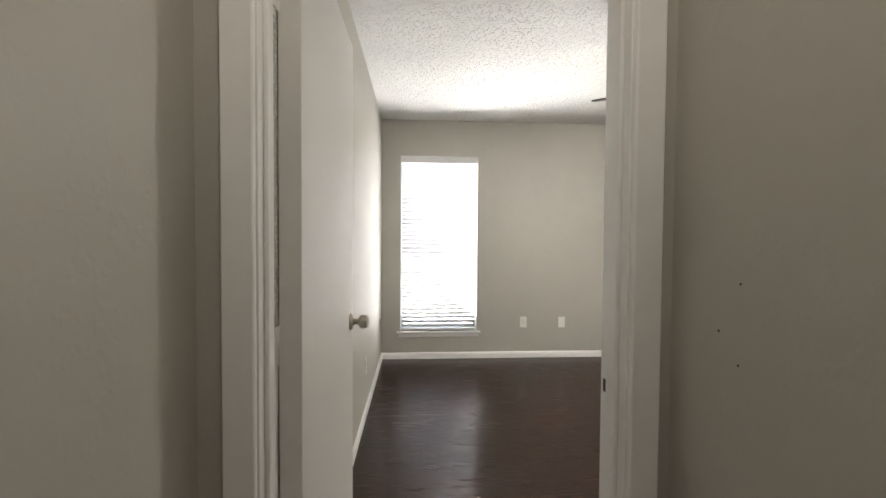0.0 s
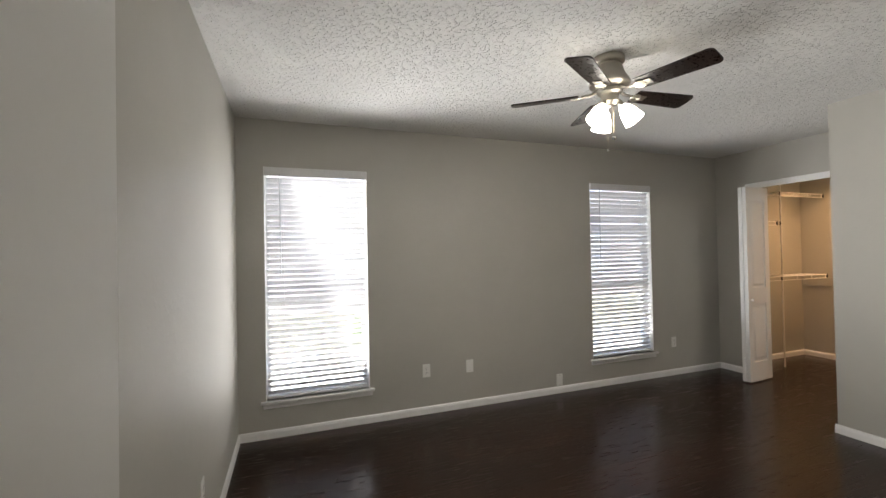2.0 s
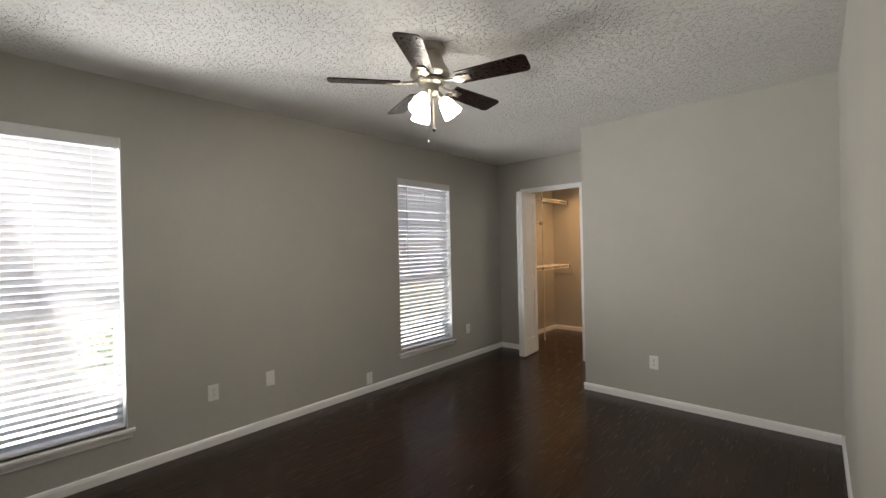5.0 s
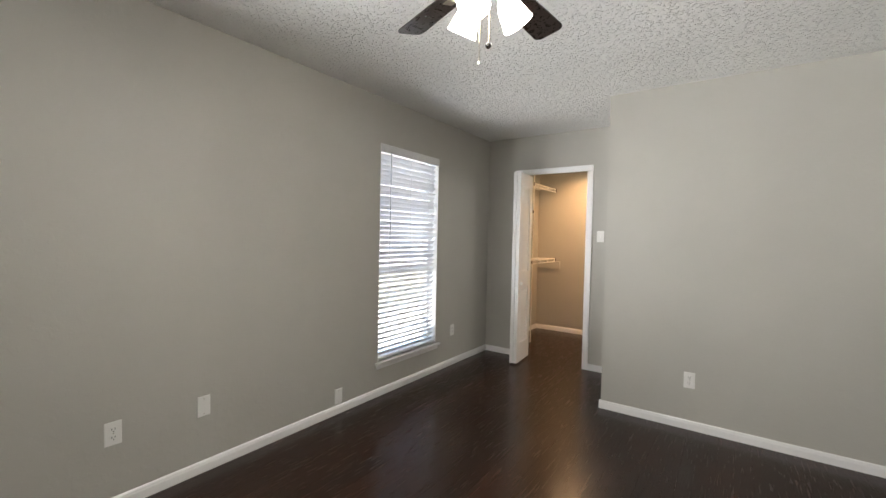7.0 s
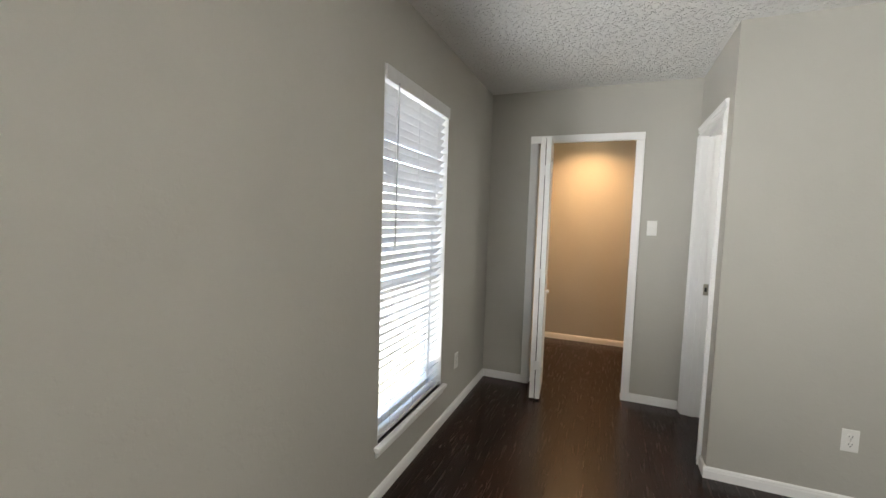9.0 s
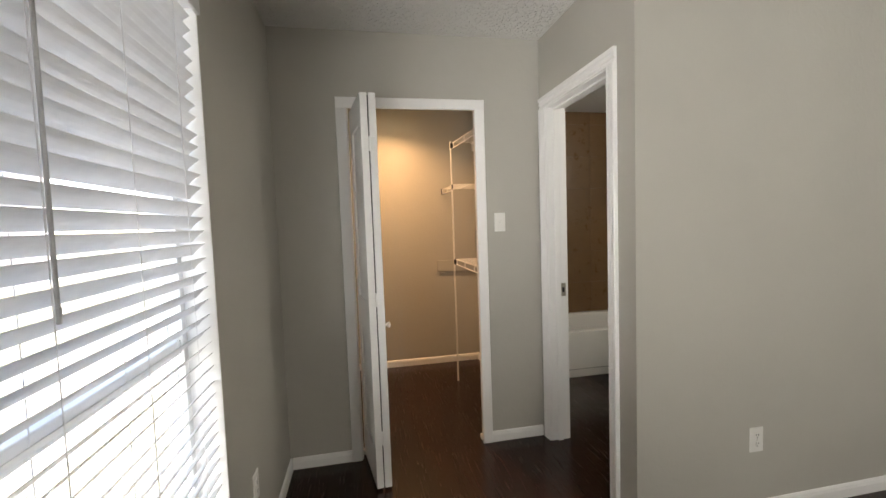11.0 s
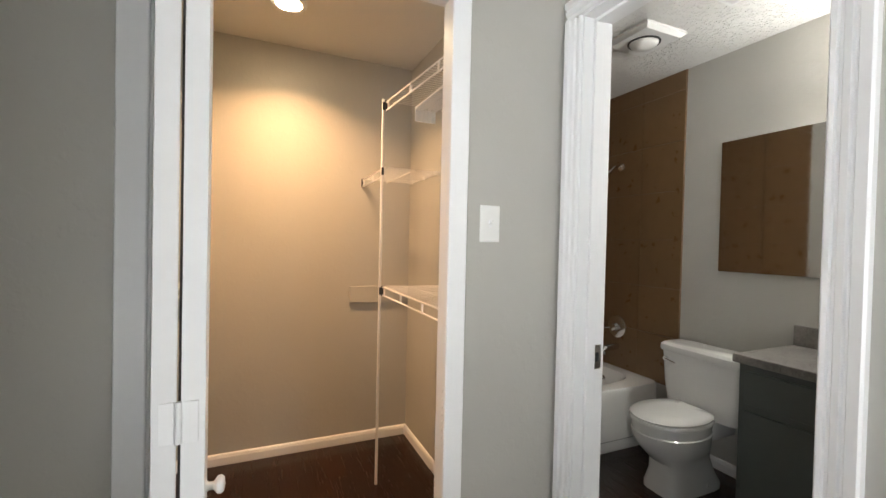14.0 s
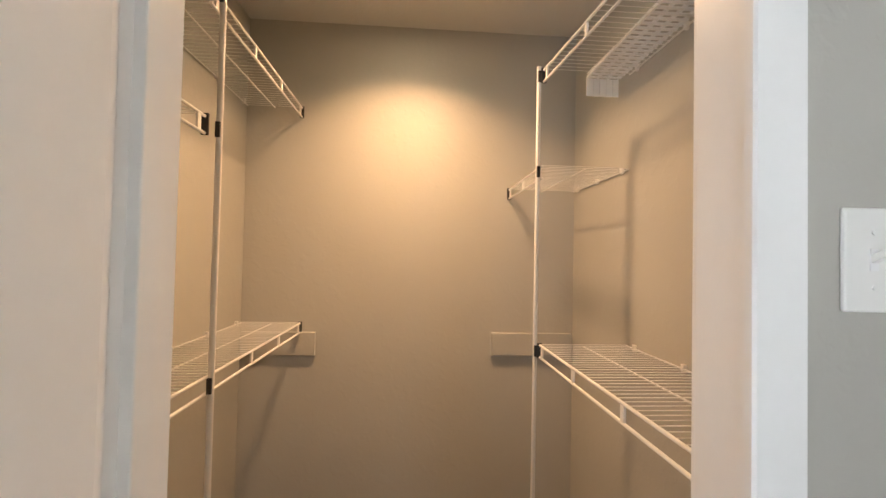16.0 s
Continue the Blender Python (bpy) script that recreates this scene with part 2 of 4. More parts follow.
# ---- mesh helpers ----
def box(bm, x0, y0, z0, x1, y1, z1, bevel=0.0, m=None):
    r = bmesh.ops.create_cube(bm, size=1.0)
    vs = r["verts"]
    bmesh.ops.scale(bm, vec=(abs(x1 - x0), abs(y1 - y0), abs(z1 - z0)), verts=vs)
    bmesh.ops.translate(bm, vec=((x0 + x1) / 2, (y0 + y1) / 2, (z0 + z1) / 2), verts=vs)
    if bevel:
        es = list({e for v in vs for e in v.link_edges})
        r = bmesh.ops.bevel(bm, geom=es, offset=bevel, segments=2, profile=0.5, affect='EDGES')
        vs = list({v for f in r["faces"] for v in f.verts} | {v for v in vs if v.is_valid})
    if m is not None:
        bmesh.ops.transform(bm, matrix=m, verts=vs)
    return vs


def bm_box(*a, **k):
    bm = bmesh.new()
    box(bm, *a, **k)
    return bm


def cyl(bm, p0, p1, r0, r1=None, seg=16, caps=True):
    r1 = r0 if r1 is None else r1
    a, b = Vector(p0), Vector(p1)
    d = b - a
    r = bmesh.ops.create_cone(bm, cap_ends=caps, segments=seg, radius1=r0, radius2=r1, depth=d.length)
    m = Matrix.Translation((a + b) / 2) @ d.to_track_quat('Z', 'Y').to_matrix().to_4x4()
    bmesh.ops.transform(bm, matrix=m, verts=r["verts"])
    return r["verts"]


def lathe(bm, profile, m=None, seg=28):
    """Revolve (radius, z) pairs about z."""
    rings = []
    for r, z in profile:
        if r < 1e-5:
            rings.append([bm.verts.new((0, 0, z))])
        else:
            rings.append([bm.verts.new((r * math.cos(2 * math.pi * i / seg), r * math.sin(2 * math.pi * i / seg), z)) for i in range(seg)])
    for a, b in zip(rings, rings[1:]):
        for i in range(seg):
            j = (i + 1) % seg
            if len(a) == 1 and len(b) == 1:
                continue
            if len(a) == 1:
                bm.faces.new((a[0], b[i], b[j]))
            elif len(b) == 1:
                bm.faces.new((a[i], b[0], a[j]))
            else:
                bm.faces.new((a[i], b[i], b[j], a[j]))
    vs = [v for ring in rings for v in ring]
    bmesh.ops.recalc_face_normals(bm, faces=bm.faces[:])
    if m is not None:
        bmesh.ops.transform(bm, matrix=m, verts=vs)
    return vs


def prism(bm, outline, m, depth):
    """Extrude a flat outline of (x, y) by depth along z, then place it by m."""
    lo = [bm.verts.new((x, y, 0)) for x, y in outline]
    hi = [bm.verts.new((x, y, depth)) for x, y in outline]
    n = len(outline)
    bm.faces.new(lo[::-1])
    bm.faces.new(hi)
    for i in range(n):
        bm.faces.new((lo[i], lo[(i + 1) % n], hi[(i + 1) % n], hi[i]))
    bmesh.ops.transform(bm, matrix=m, verts=lo + hi)
    return lo + hi


def part(name, bm, material, parent=None, label="", smooth=False):
    bmesh.ops.recalc_face_normals(bm, faces=bm.faces[:])
    me = bpy.data.meshes.new(name)
    bm.to_mesh(me)
    bm.free()
    me.materials.append(material)
    if smooth:
        me.shade_smooth()
        me.set_sharp_from_angle(angle=radians(40))
    ob = new(name, me)
    if parent is not None:
        ob.parent = parent
    if label:
        ob["label"] = label
    return ob


def thing(name, label, category, group="", kind="", at=(0, 0, 0)):
    ob = new(name)
    ob.empty_display_size = 0.1
    ob.location = at
    return tagged(ob, label, category, group, kind)


def structure(name, bm, material, label, category):
    return tagged(part(name, bm, material), label, category, kind="structure")


# ---- plan ----
H = 2.465
XW, YN, YS = -0.05, 4.488, 1.165
XJ, YJ, XE = 4.158, 2.926, 5.065
XB = 6.612
XT = 6.62
YB = 1.34
T = 0.115
WZ0, WZ1 = 0.288, 2.097
WIN = [(0.143, 0.943), (3.230, 4.048)]
DOOR = (-0.014, 0.752, 2.035)
BATH = (4.348, 4.974, 2.035)
CLO = (3.318, 4.079, 2.072)
HX0, HX1, HY0 = -0.137, 0.852, -1.6


def wall_x(bm, x0, x1, y0, y1, z1, holes):
    """A wall along x with rectangular holes (xa, xb, za, zb) in order."""
    x = x0
    for xa, xb, za, zb in holes:
        box(bm, x, y0, 0, xa, y1, z1)
        if za > 0:
            box(bm, xa, y0, 0, xb, y1, za)
        box(bm, xa, y0, zb, xb, y1, z1)
        x = xb
    box(bm, x, y0, 0, x1, y1, z1)


bm = bmesh.new()
wall_x(bm, XW - T, XB + T, YN, YN + 0.16, H, [(a, b, WZ0, WZ1) for a, b in WIN])
structure("wall_north", bm, M_WALL, "greige painted textured drywall around two tall windows", "wall")
bm = bm_box(XW - T, YS, 0, XW, YN, H)
structure("wall_west", bm, M_WALL, "greige painted drywall with a satin sheen", "wall")
bm = bmesh.new()
wall_x(bm, HX0 - T, XJ, YS - T, YS, H, [(DOOR[0] - 0.02, DOOR[1] + 0.02, 0, DOOR[2] + 0.02)])
structure("wall_south", bm, M_WALL, "greige painted drywall with the bedroom doorway", "wall")
bm = bm_box(XJ, YS - T, 0, XJ + T, YJ - T, H)
structure("wall_jut", bm, M_WALL, "greige painted drywall wall jutting into the bedroom", "wall")
bm = bmesh.new()
wall_x(bm, XJ, XT, YJ - T, YJ, H, [(BATH[0] - 0.02, BATH[1] + 0.02, 0, BATH[2] + 0.02)])
structure("wall_bath_north", bm, M_WALL, "greige painted drywall with the bathroom doorway", "wall")
bm = bmesh.new()
box(bm, XE, YJ, 0, XE + T, CLO[0] - 0.02, H)
box(bm, XE, CLO[1] + 0.02, 0, XE + T, YN, H)
box(bm, XE, CLO[0] - 0.02, CLO[2] + 0.02, XE + T, CLO[1] + 0.02, H)
structure("wall_closet_front", bm, M_WALL, "greige painted drywall with the closet doorway", "wall")
bm = bmesh.new()
box(bm, XB, YJ, 0, XT + T, YN, H)
box(bm, XT, YB - T, 0, XT + T, YJ, H)
structure("wall_east", bm, M_WALL, "greige painted drywall at the back of the closet", "wall")
bm = bm_box(XJ + T, YB - T, 0, XT, YB, H)
structure("wall_bath_south", bm, M_WALL, "greige painted drywall behind toilet and vanity", "wall")
structure("wall_hall_west", bm_box(HX0 - T, HY0, 0, HX0, YS - T, H), M_WALL, "greige painted textured hallway drywall", "wall")
hall_east = structure("wall_hall_east", bm_box(HX1, HY0, 0, HX1 + T, YS - T, H), M_WALL, "greige painted textured hallway drywall with nail holes", "wall")
structure("wall_hall_end", bm_box(HX0 - T, HY0 - T, 0, HX1 + T, HY0, H), M_WALL, "greige painted hallway end wall", "wall")
for nm, a, mt, lb in (("ceiling", (XW - T, YS - 0.06, XJ + 0.06, YN + 0.16), M_CEIL, "white popcorn-textured ceiling of the bedroom"),
                      ("ceiling_nook", (XJ + 0.06, YJ - 0.05, XE + 0.06, YN + 0.16), M_CEIL, "white popcorn-textured ceiling by the closet"),
                      ("ceiling_closet", (XE + 0.06, YJ - 0.05, XT + T, YN + 0.16), M_CEIL_FLAT, "smooth off-white ceiling of the closet"),
                      ("ceiling_bath", (XJ + 0.06, YB - T, XT + T, YJ - 0.05), M_CEIL, "white popcorn-textured ceiling of the bathroom"),
                      ("ceiling_hall", (HX0 - T, HY0 - T, HX1 + T, YS - 0.06), M_CEIL, "white popcorn-textured hallway ceiling")):
    structure(nm, bm_box(a[0], a[1], H, a[2], a[3], H + 0.12), mt, lb, "ceiling")
bm = bm_box(HX0 - T, HY0 - T, -0.349, XT + T, YN + 0.16, -0.010)
floor = structure("floor", bm, M_SUB, "dark brown wood-look plank floor", "floor")


# ---- trim ----
def baseboard(x0, y0, x1, y1, nx, ny):
    """Baseboard along a wall face from (x0, y0) to (x1, y1); (nx, ny) points into the room."""
    L = math.hypot(x1 - x0, y1 - y0)
    ux, uy = (x1 - x0) / L, (y1 - y0) / L
    prof = [(0, 0), (0.013, 0), (0.013, 0.043), (0.010, 0.052), (0.010, 0.056), (0.005, 0.063), (0, 0.065)]
    m = Matrix(((nx, 0, ux, x0), (ny, 0, uy, y0), (0, 1, 0, 0), (0, 0, 0, 1)))
    bm = bmesh.new()
    prism(bm, prof, m, L)
    structure("baseboard", bm, M_TRIM, "white painted wooden baseboard with a moulded top", "baseboard")


CW = 0.057
baseboard(XW, YN, 5.065, YN, 0, -1)
baseboard(XW, YS + 0.02, XW, YN - 0.013, 1, 0)
baseboard(DOOR[1] + 0.066, YS, XJ, YS, 0, 1)
baseboard(XJ, YS + 0.013, XJ, YJ + 0.013, -1, 0)
baseboard(XJ, YJ, BATH[0] - CW - 0.006, YJ, 0, 1)
baseboard(XE, YJ + 0.02, XE, 3.284, -1, 0)
baseboard(XE, CLO[1] + CW + 0.006, XE, YN - 0.013, -1, 0)
baseboard(XB, YJ, XB, YN, -1, 0)
baseboard(XE + T, YJ, XB - 0.013, YJ, 0, 1)
baseboard(XE + T, YN, XB - 0.013, YN, 0, -1)
baseboard(XE + T, YJ + 0.013, XE + T, CLO[0] - 0.02, 1, 0)
baseboard(XE + T, CLO[1] + 0.02, XE + T, YN - 0.013, 1, 0)
baseboard(5.13, YB, 5.88, YB, 0, 1)
baseboard(HX0, HY0, HX0, YS - T, 1, 0)
baseboard(HX1, HY0, HX1, YS - T, -1, 0)


def door_frame(name, a, b, top, t, place, label, stop_at=0.5, casing_w=CW, plain=False, lap=0.0, drop=0.0):
    """Jambs, stops and moulded casings for an opening from a to b along local x; the wall fills y from 0 to -t."""
    root = thing(name, label, "door frame", kind="structure")
    root.matrix_world = place
    j = 0.019
    part("jamb", bm_box(a - j, -t, 0, a, 0, top + j, 0.002), M_TRIM, root)
    part("jamb", bm_box(b, -t, 0, b + j, 0, top + j, 0.002), M_TRIM, root)
    part("head_jamb", bm_box(a, -t, top, b, 0, top + j, 0.002), M_TRIM, root)
    if stop_at is not None:
        s0 = -t * stop_at - 0.017
        part("door_stop", bm_box(a, s0, 0, a + 0.011, s0 + 0.034, top, 0.003), M_TRIM, root)
        part("door_stop", bm_box(b - 0.011, s0, 0, b, s0 + 0.034, top, 0.003), M_TRIM, root)
        part("door_stop", bm_box(a + 0.011, s0, top - 0.011, b - 0.011, s0 + 0.034, top, 0.003), M_TRIM, root)
    rv = 0.005
    w = casing_w
    prof = [(0, 0), (0, 0.008), (0.004, 0.011), (0.010, 0.012), (0.014, 0.007), (0.018, 0.008), (0.023, 0.013), (0.032, 0.018), (0.040, 0.018), (0.044, 0.014), (0.047, 0.014), (w - 0.003, 0.017), (w, 0.014), (w, 0)]
    if casing_w > 0.06:
        prof = [(0, 0), (0, 0.009), (0.003, 0.012), (0.011, 0.012), (0.014, 0.007), (0.019, 0.007), (0.023, 0.014), (0.034, 0.016), (0.037, 0.010), (0.041, 0.010), (0.045, 0.018), (w - 0.004, 0.020), (w, 0.016), (w, 0)]
    if plain:
        prof = [(0, 0), (0, 0.012), (0.003, 0.015), (w - 0.003, 0.017), (w, 0.014), (w, 0)]
    for side, y0 in ((1, 0.0), (-1, -t)):
        la, up = (lap, top + rv - drop) if side == 1 else (0.0, top + rv)
        for x, sx in ((a - rv + la, -1), (b + rv, 1)):
            m = Matrix(((sx, 0, 0, x), (0, side, 0, y0), (0, 0, 1, 0), (0, 0, 0, 1)))
            bm = bmesh.new()
            prism(bm, prof, m, up)
            part("casing", bm, M_TRIM, root, "", not plain)
        m = Matrix(((0, 0, 1, a - rv + la - w), (0, side, 0, y0), (1, 0, 0, up), (0, 0, 0, 1)))
        bm = bmesh.new()
        prism(bm, prof, m, b - a - la + 2 * rv + 2 * w)
        part("casing", bm, M_TRIM, root, "", not plain)
    return root


f1 = door_frame("door_frame_1", DOOR[0], DOOR[1], DOOR[2], T, pose(0, YS, 0), "white painted bedroom door frame with flat casing", 0.62, 0.063, plain=True)
f2 = door_frame("door_frame_2", BATH[0], BATH[1], BATH[2], T, pose(0, YJ, 0), "white painted bathroom door frame with moulded casing", 0.5, 0.066)
# the closet frame's local x runs along world y, its wall fills towards +x
door_frame("door_frame_3", CLO[0], CLO[1], CLO[2], T, pose(XE, 0, 0, 0, 0, 90), "white painted closet door frame with plain casing", None, 0.060, plain=True, lap=0.032, drop=0.039)
part("strike_plate", bm_box(BATH[1] - 0.0022, -0.107, 0.905, BATH[1] - 0.0002, -0.075, 0.985), M_NICKEL, f2, "worn metal strike plate")
part("strike_slot", bm_box(BATH[1] - 0.003, -0.098, 0.93, BATH[1] - 0.0023, -0.084, 0.96), M_SLOT, f2)
part("strike_plate", bm_box(DOOR[1] - 0.0022, -0.036, 0.875, DOOR[1] - 0.0002, -0.004, 0.955), M_TRIM, f1, "painted-over strike plate")
part("strike_slot", bm_box(DOOR[1] - 0.003, -0.028, 0.90, DOOR[1] - 0.0023, -0.016, 0.93), M_SLOT, f1)
part("scraped_patch", bm_box(DOOR[0] + 0.0003, -0.036, 1.03, DOOR[0] + 0.0014, -0.004, 1.75), M_BARE, f1, "glossy scraped bare patch on the hinge jamb")


def knob_set(parent, at, axis, material=M_NICKEL):
    m = Matrix.Translation(at) @ Vector(axis).to_track_quat('Z', 'Y').to_matrix().to_4x4()
    bm = bmesh.new()
    lathe(bm, [(0, 0), (0.033, 0), (0.033, 0.004), (0.027, 0.009), (0.014, 0.012), (0.0115, 0.02), (0.0115, 0.032), (0.02, 0.036), (0.0265, 0.043), (0.0275, 0.052), (0.025, 0.066), (0.021, 0.069), (0.019, 0.066), (0.006, 0.066), (0.006, 0.068), (0, 0.068)], m)
    return part("door_knob", bm, material, parent, "brushed nickel round knob with a key slot", True)


def bedroom_door():
    w, t, h = 0.75, 0.044, 2.015
    root = thing("door_1", "open flat white-painted bedroom door with a nickel knob", "door", at=(-0.004, YS - 0.0020, 0.012))
    root.rotation_euler = (0, 0, radians(-0.3))
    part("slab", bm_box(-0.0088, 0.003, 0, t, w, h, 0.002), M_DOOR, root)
    knob_set(root, (t, w - 0.066, 0.915), (1, 0, 0))
    part("latch_plate", bm_box(0.006, w, 0.89, 0.029, w + 0.0015, 0.945), M_NICKEL, root)
    for z in (0.2, 1.0, 1.8):
        bm = bmesh.new()
        box(bm, -0.0085, -0.03, z - 0.045, -0.0065, 0.002, z + 0.045)
        cyl(bm, (-0.0075, 0.008, z - 0.045), (-0.0075, 0.008, z + 0.045), 0.006, seg=10)
        part("hinge", bm, M_TRIM, root, "painted-over hinge", True)
    return root


bedroom_door()


def bifold():
    root = thing("closet_door", "folded white two-panel bifold closet door standing open", "closet door")
    w, t, h, z0 = 0.392, 0.036, 2.015, 0.014

    def leaf(x, y, ang, knob):
        m = pose(x, y, z0, 0, 0, ang)
        bm = bmesh.new()
        st = 0.075
        rails = [(0, 0.20), (0.80, 0.965), (1.875, h)]
        box(bm, 0, 0, 0, st, t, h, 0.002, m)
        box(bm, w - st, 0, 0, w, t, h, 0.002, m)
        for a, b in rails:
            box(bm, st, 0.0005, a, w - st, t - 0.0005, b, 0.0, m)
        ob = part("leaf", bm, M_TRIM, root)
        for (a, b), (c, d) in zip(rails, rails[1:]):
            bm = bmesh.new()
            box(bm, st, t / 2 - 0.006, b, w - st, t / 2 + 0.006, c, 0.0, m)
            for s in (1, -1):
                y0 = t / 2 + s * 0.006
                g = 0.022
                lo = [(st + g, b + g), (w - st - g, b + g), (w - st - g, c - g), (st + g, c - g)]
                hi = [(st + 2 * g, b + 2 * g), (w - st - 2 * g, b + 2 * g), (w - st - 2 * g, c - 2 * g), (st + 2 * g, c - 2 * g)]
                v1 = [bm.verts.new(m @ Vector((px, y0, pz))) for px, pz in lo]
                v2 = [bm.verts.new(m @ Vector((px, y0 + s * 0.007, pz))) for px, pz in hi]
                bm.faces.new(v2)
                for i in range(4):
                    bm.faces.new((v1[i], v1[(i + 1) % 4], v2[(i + 1) % 4], v2[i]))
            part("panel", bm, M_TRIM, ob)
        return m

    m1 = leaf(4.742, 3.976, 9.0, False)
    m2 = leaf(4.742, 3.934, 4.9, True)
    for z in (0.28, 1.0, 1.78):
        bm = bmesh.new()
        box(bm, 4.738, 3.944, z - 0.035, 4.7415, 3.966, z + 0.035, 0.0008)
        box(bm, 4.738, 3.980, z - 0.035, 4.7415, 4.002, z + 0.035, 0.0008)
        cyl(bm, (4.739, 3.973, z - 0.035), (4.739, 3.973, z + 0.035), 0.005, seg=8)
        part("hinge", bm, M_TRIM, root, "painted butt hinge")
    # solid dark strip in the gap, its colour gives the shade between the leaves
    part("hinge_gap", bm_box(4.752, 3.9705, 0.03, 4.78, 3.9755, 2.02), M_SLOT, root, "dark strip standing for the shade between the folded leaves")
    bm = bmesh.new()
    k = m2 @ Vector((0.045, 0, 0.845))
    m = Matrix.Translation(k) @ Vector((0, -1, 0)).to_track_quat('Z', 'Y').to_matrix().to_4x4()
    lathe(bm, [(0, 0), (0.012, 0), (0.007, 0.006), (0.007, 0.014), (0.015, 0.02), (0.016, 0.026), (0.012, 0.031), (0, 0.033)], m, 16)
    part("knob", bm, M_TRIM, root, "small white round knob", True)
    bm = bm_box(5.10, CLO[0] + 0.01, CLO[2] - 0.012, 5.135, CLO[1] - 0.01, CLO[2] - 0.002)
    part("track", bm, M_VINYL, root, "white top track")
    bm = bmesh.new()
    box(bm, 5.10, CLO[1] - 0.035, 0.004, 5.14, CLO[1] - 0.001, 0.03, 0.002)
    cyl(bm, (5.12, CLO[1] - 0.02, 0.02), (5.12, CLO[1] - 0.02, 0.045), 0.005, seg=8)
    part("pivot_bracket", bm, M_VINYL, root)
    return root


bifold()
bm = bmesh.new()
box(bm, 5.085, CLO[0] - 0.001, 0.004, 5.12, CLO[0] + 0.03, 0.035, 0.004)
cyl(bm, (5.10, CLO[0] + 0.012, 0.03), (5.10, CLO[0] + 0.012, 0.06), 0.012, 0.009, 10)
tagged(part("door_bumper", bm, M_VINYL), "small white plastic bracket on the floor at the closet jamb", "bracket")

beads = thing("bead_cord", "short cord of white beads hanging at the closet jamb", "bead cord")
for k in range(8):
    bm = bmesh.new()
    bmesh.ops.create_uvsphere(bm, u_segments=10, v_segments=8, radius=0.006)
    bmesh.ops.translate(bm, vec=(5.105, CLO[0] + 0.007, 0.68 + 0.024 * k), verts=bm.verts[:])
    part("bead", bm, M_VINYL, beads, "", True)
bm = bmesh.new()
cyl(bm, (5.105, CLO[0] + 0.007, 0.66), (5.105, CLO[0] + 0.007, 0.90), 0.0012, seg=5)
part("cord", bm, M_VINYL, beads)


# ---- windows and blinds ----
def window(name, a, b):
    root = thing(name, "tall white vinyl single-hung window with a bright view", "window", kind="structure")
    y0, y1 = YN + 0.09, YN + 0.15
    f = 0.035
    mid = 1.03
    part("frame", bm_box(a, y0, WZ0, a + f, y1, WZ1, 0.003), M_VINYL, root)
    part("frame", bm_box(b - f, y0, WZ0, b, y1, WZ1, 0.003), M_VINYL, root)
    part("frame", bm_box(a + f, y0, WZ1 - f, b - f, y1, WZ1, 0.003), M_VINYL, root)
    part("frame", bm_box(a + f, y0, WZ0, b - f, y1, WZ0 + f, 0.003), M_VINYL, root)
    part("meeting_rail", bm_box(a + f, y0 + 0.005, mid - 0.022, b - f, y1 - 0.005, mid + 0.022, 0.004), M_VINYL, root)
    for za, zb, dy in ((WZ0 + f, mid - 0.022, 0.02), (mid + 0.022, WZ1 - f, 0.04)):
        g = part("pane", bm_box(a + f, y0 + dy, za, b - f, y0 + dy + 0.004, zb), M_GLASS, root)
        g.visible_shadow = False
    part("window_sill", bm_box(a - 0.035, YN - 0.035, WZ0 - 0.022, b + 0.035, YN, WZ0, 0.005), M_TRIM, root)
    part("window_sill", bm_box(a, YN, WZ0 - 0.002, b, y0, WZ0 + 0.0), M_TRIM, root)
    part("apron", bm_box(a - 0.02, YN - 0.012, WZ0 - 0.06, b + 0.02, YN, WZ0 - 0.022, 0.003), M_TRIM, root)
    part("reveal", bm_box(a, YN + 0.001, WZ0, a + 0.006, y0, WZ1), M_TRIM, root)
    part("reveal", bm_box(b - 0.006, YN + 0.001, WZ0, b, y0, WZ1), M_TRIM, root)
    part("reveal", bm_box(a + 0.006, YN + 0.001, WZ1 - 0.006, b - 0.006, y0, WZ1), M_TRIM, root)
    return root


SLAT_TILT = 42


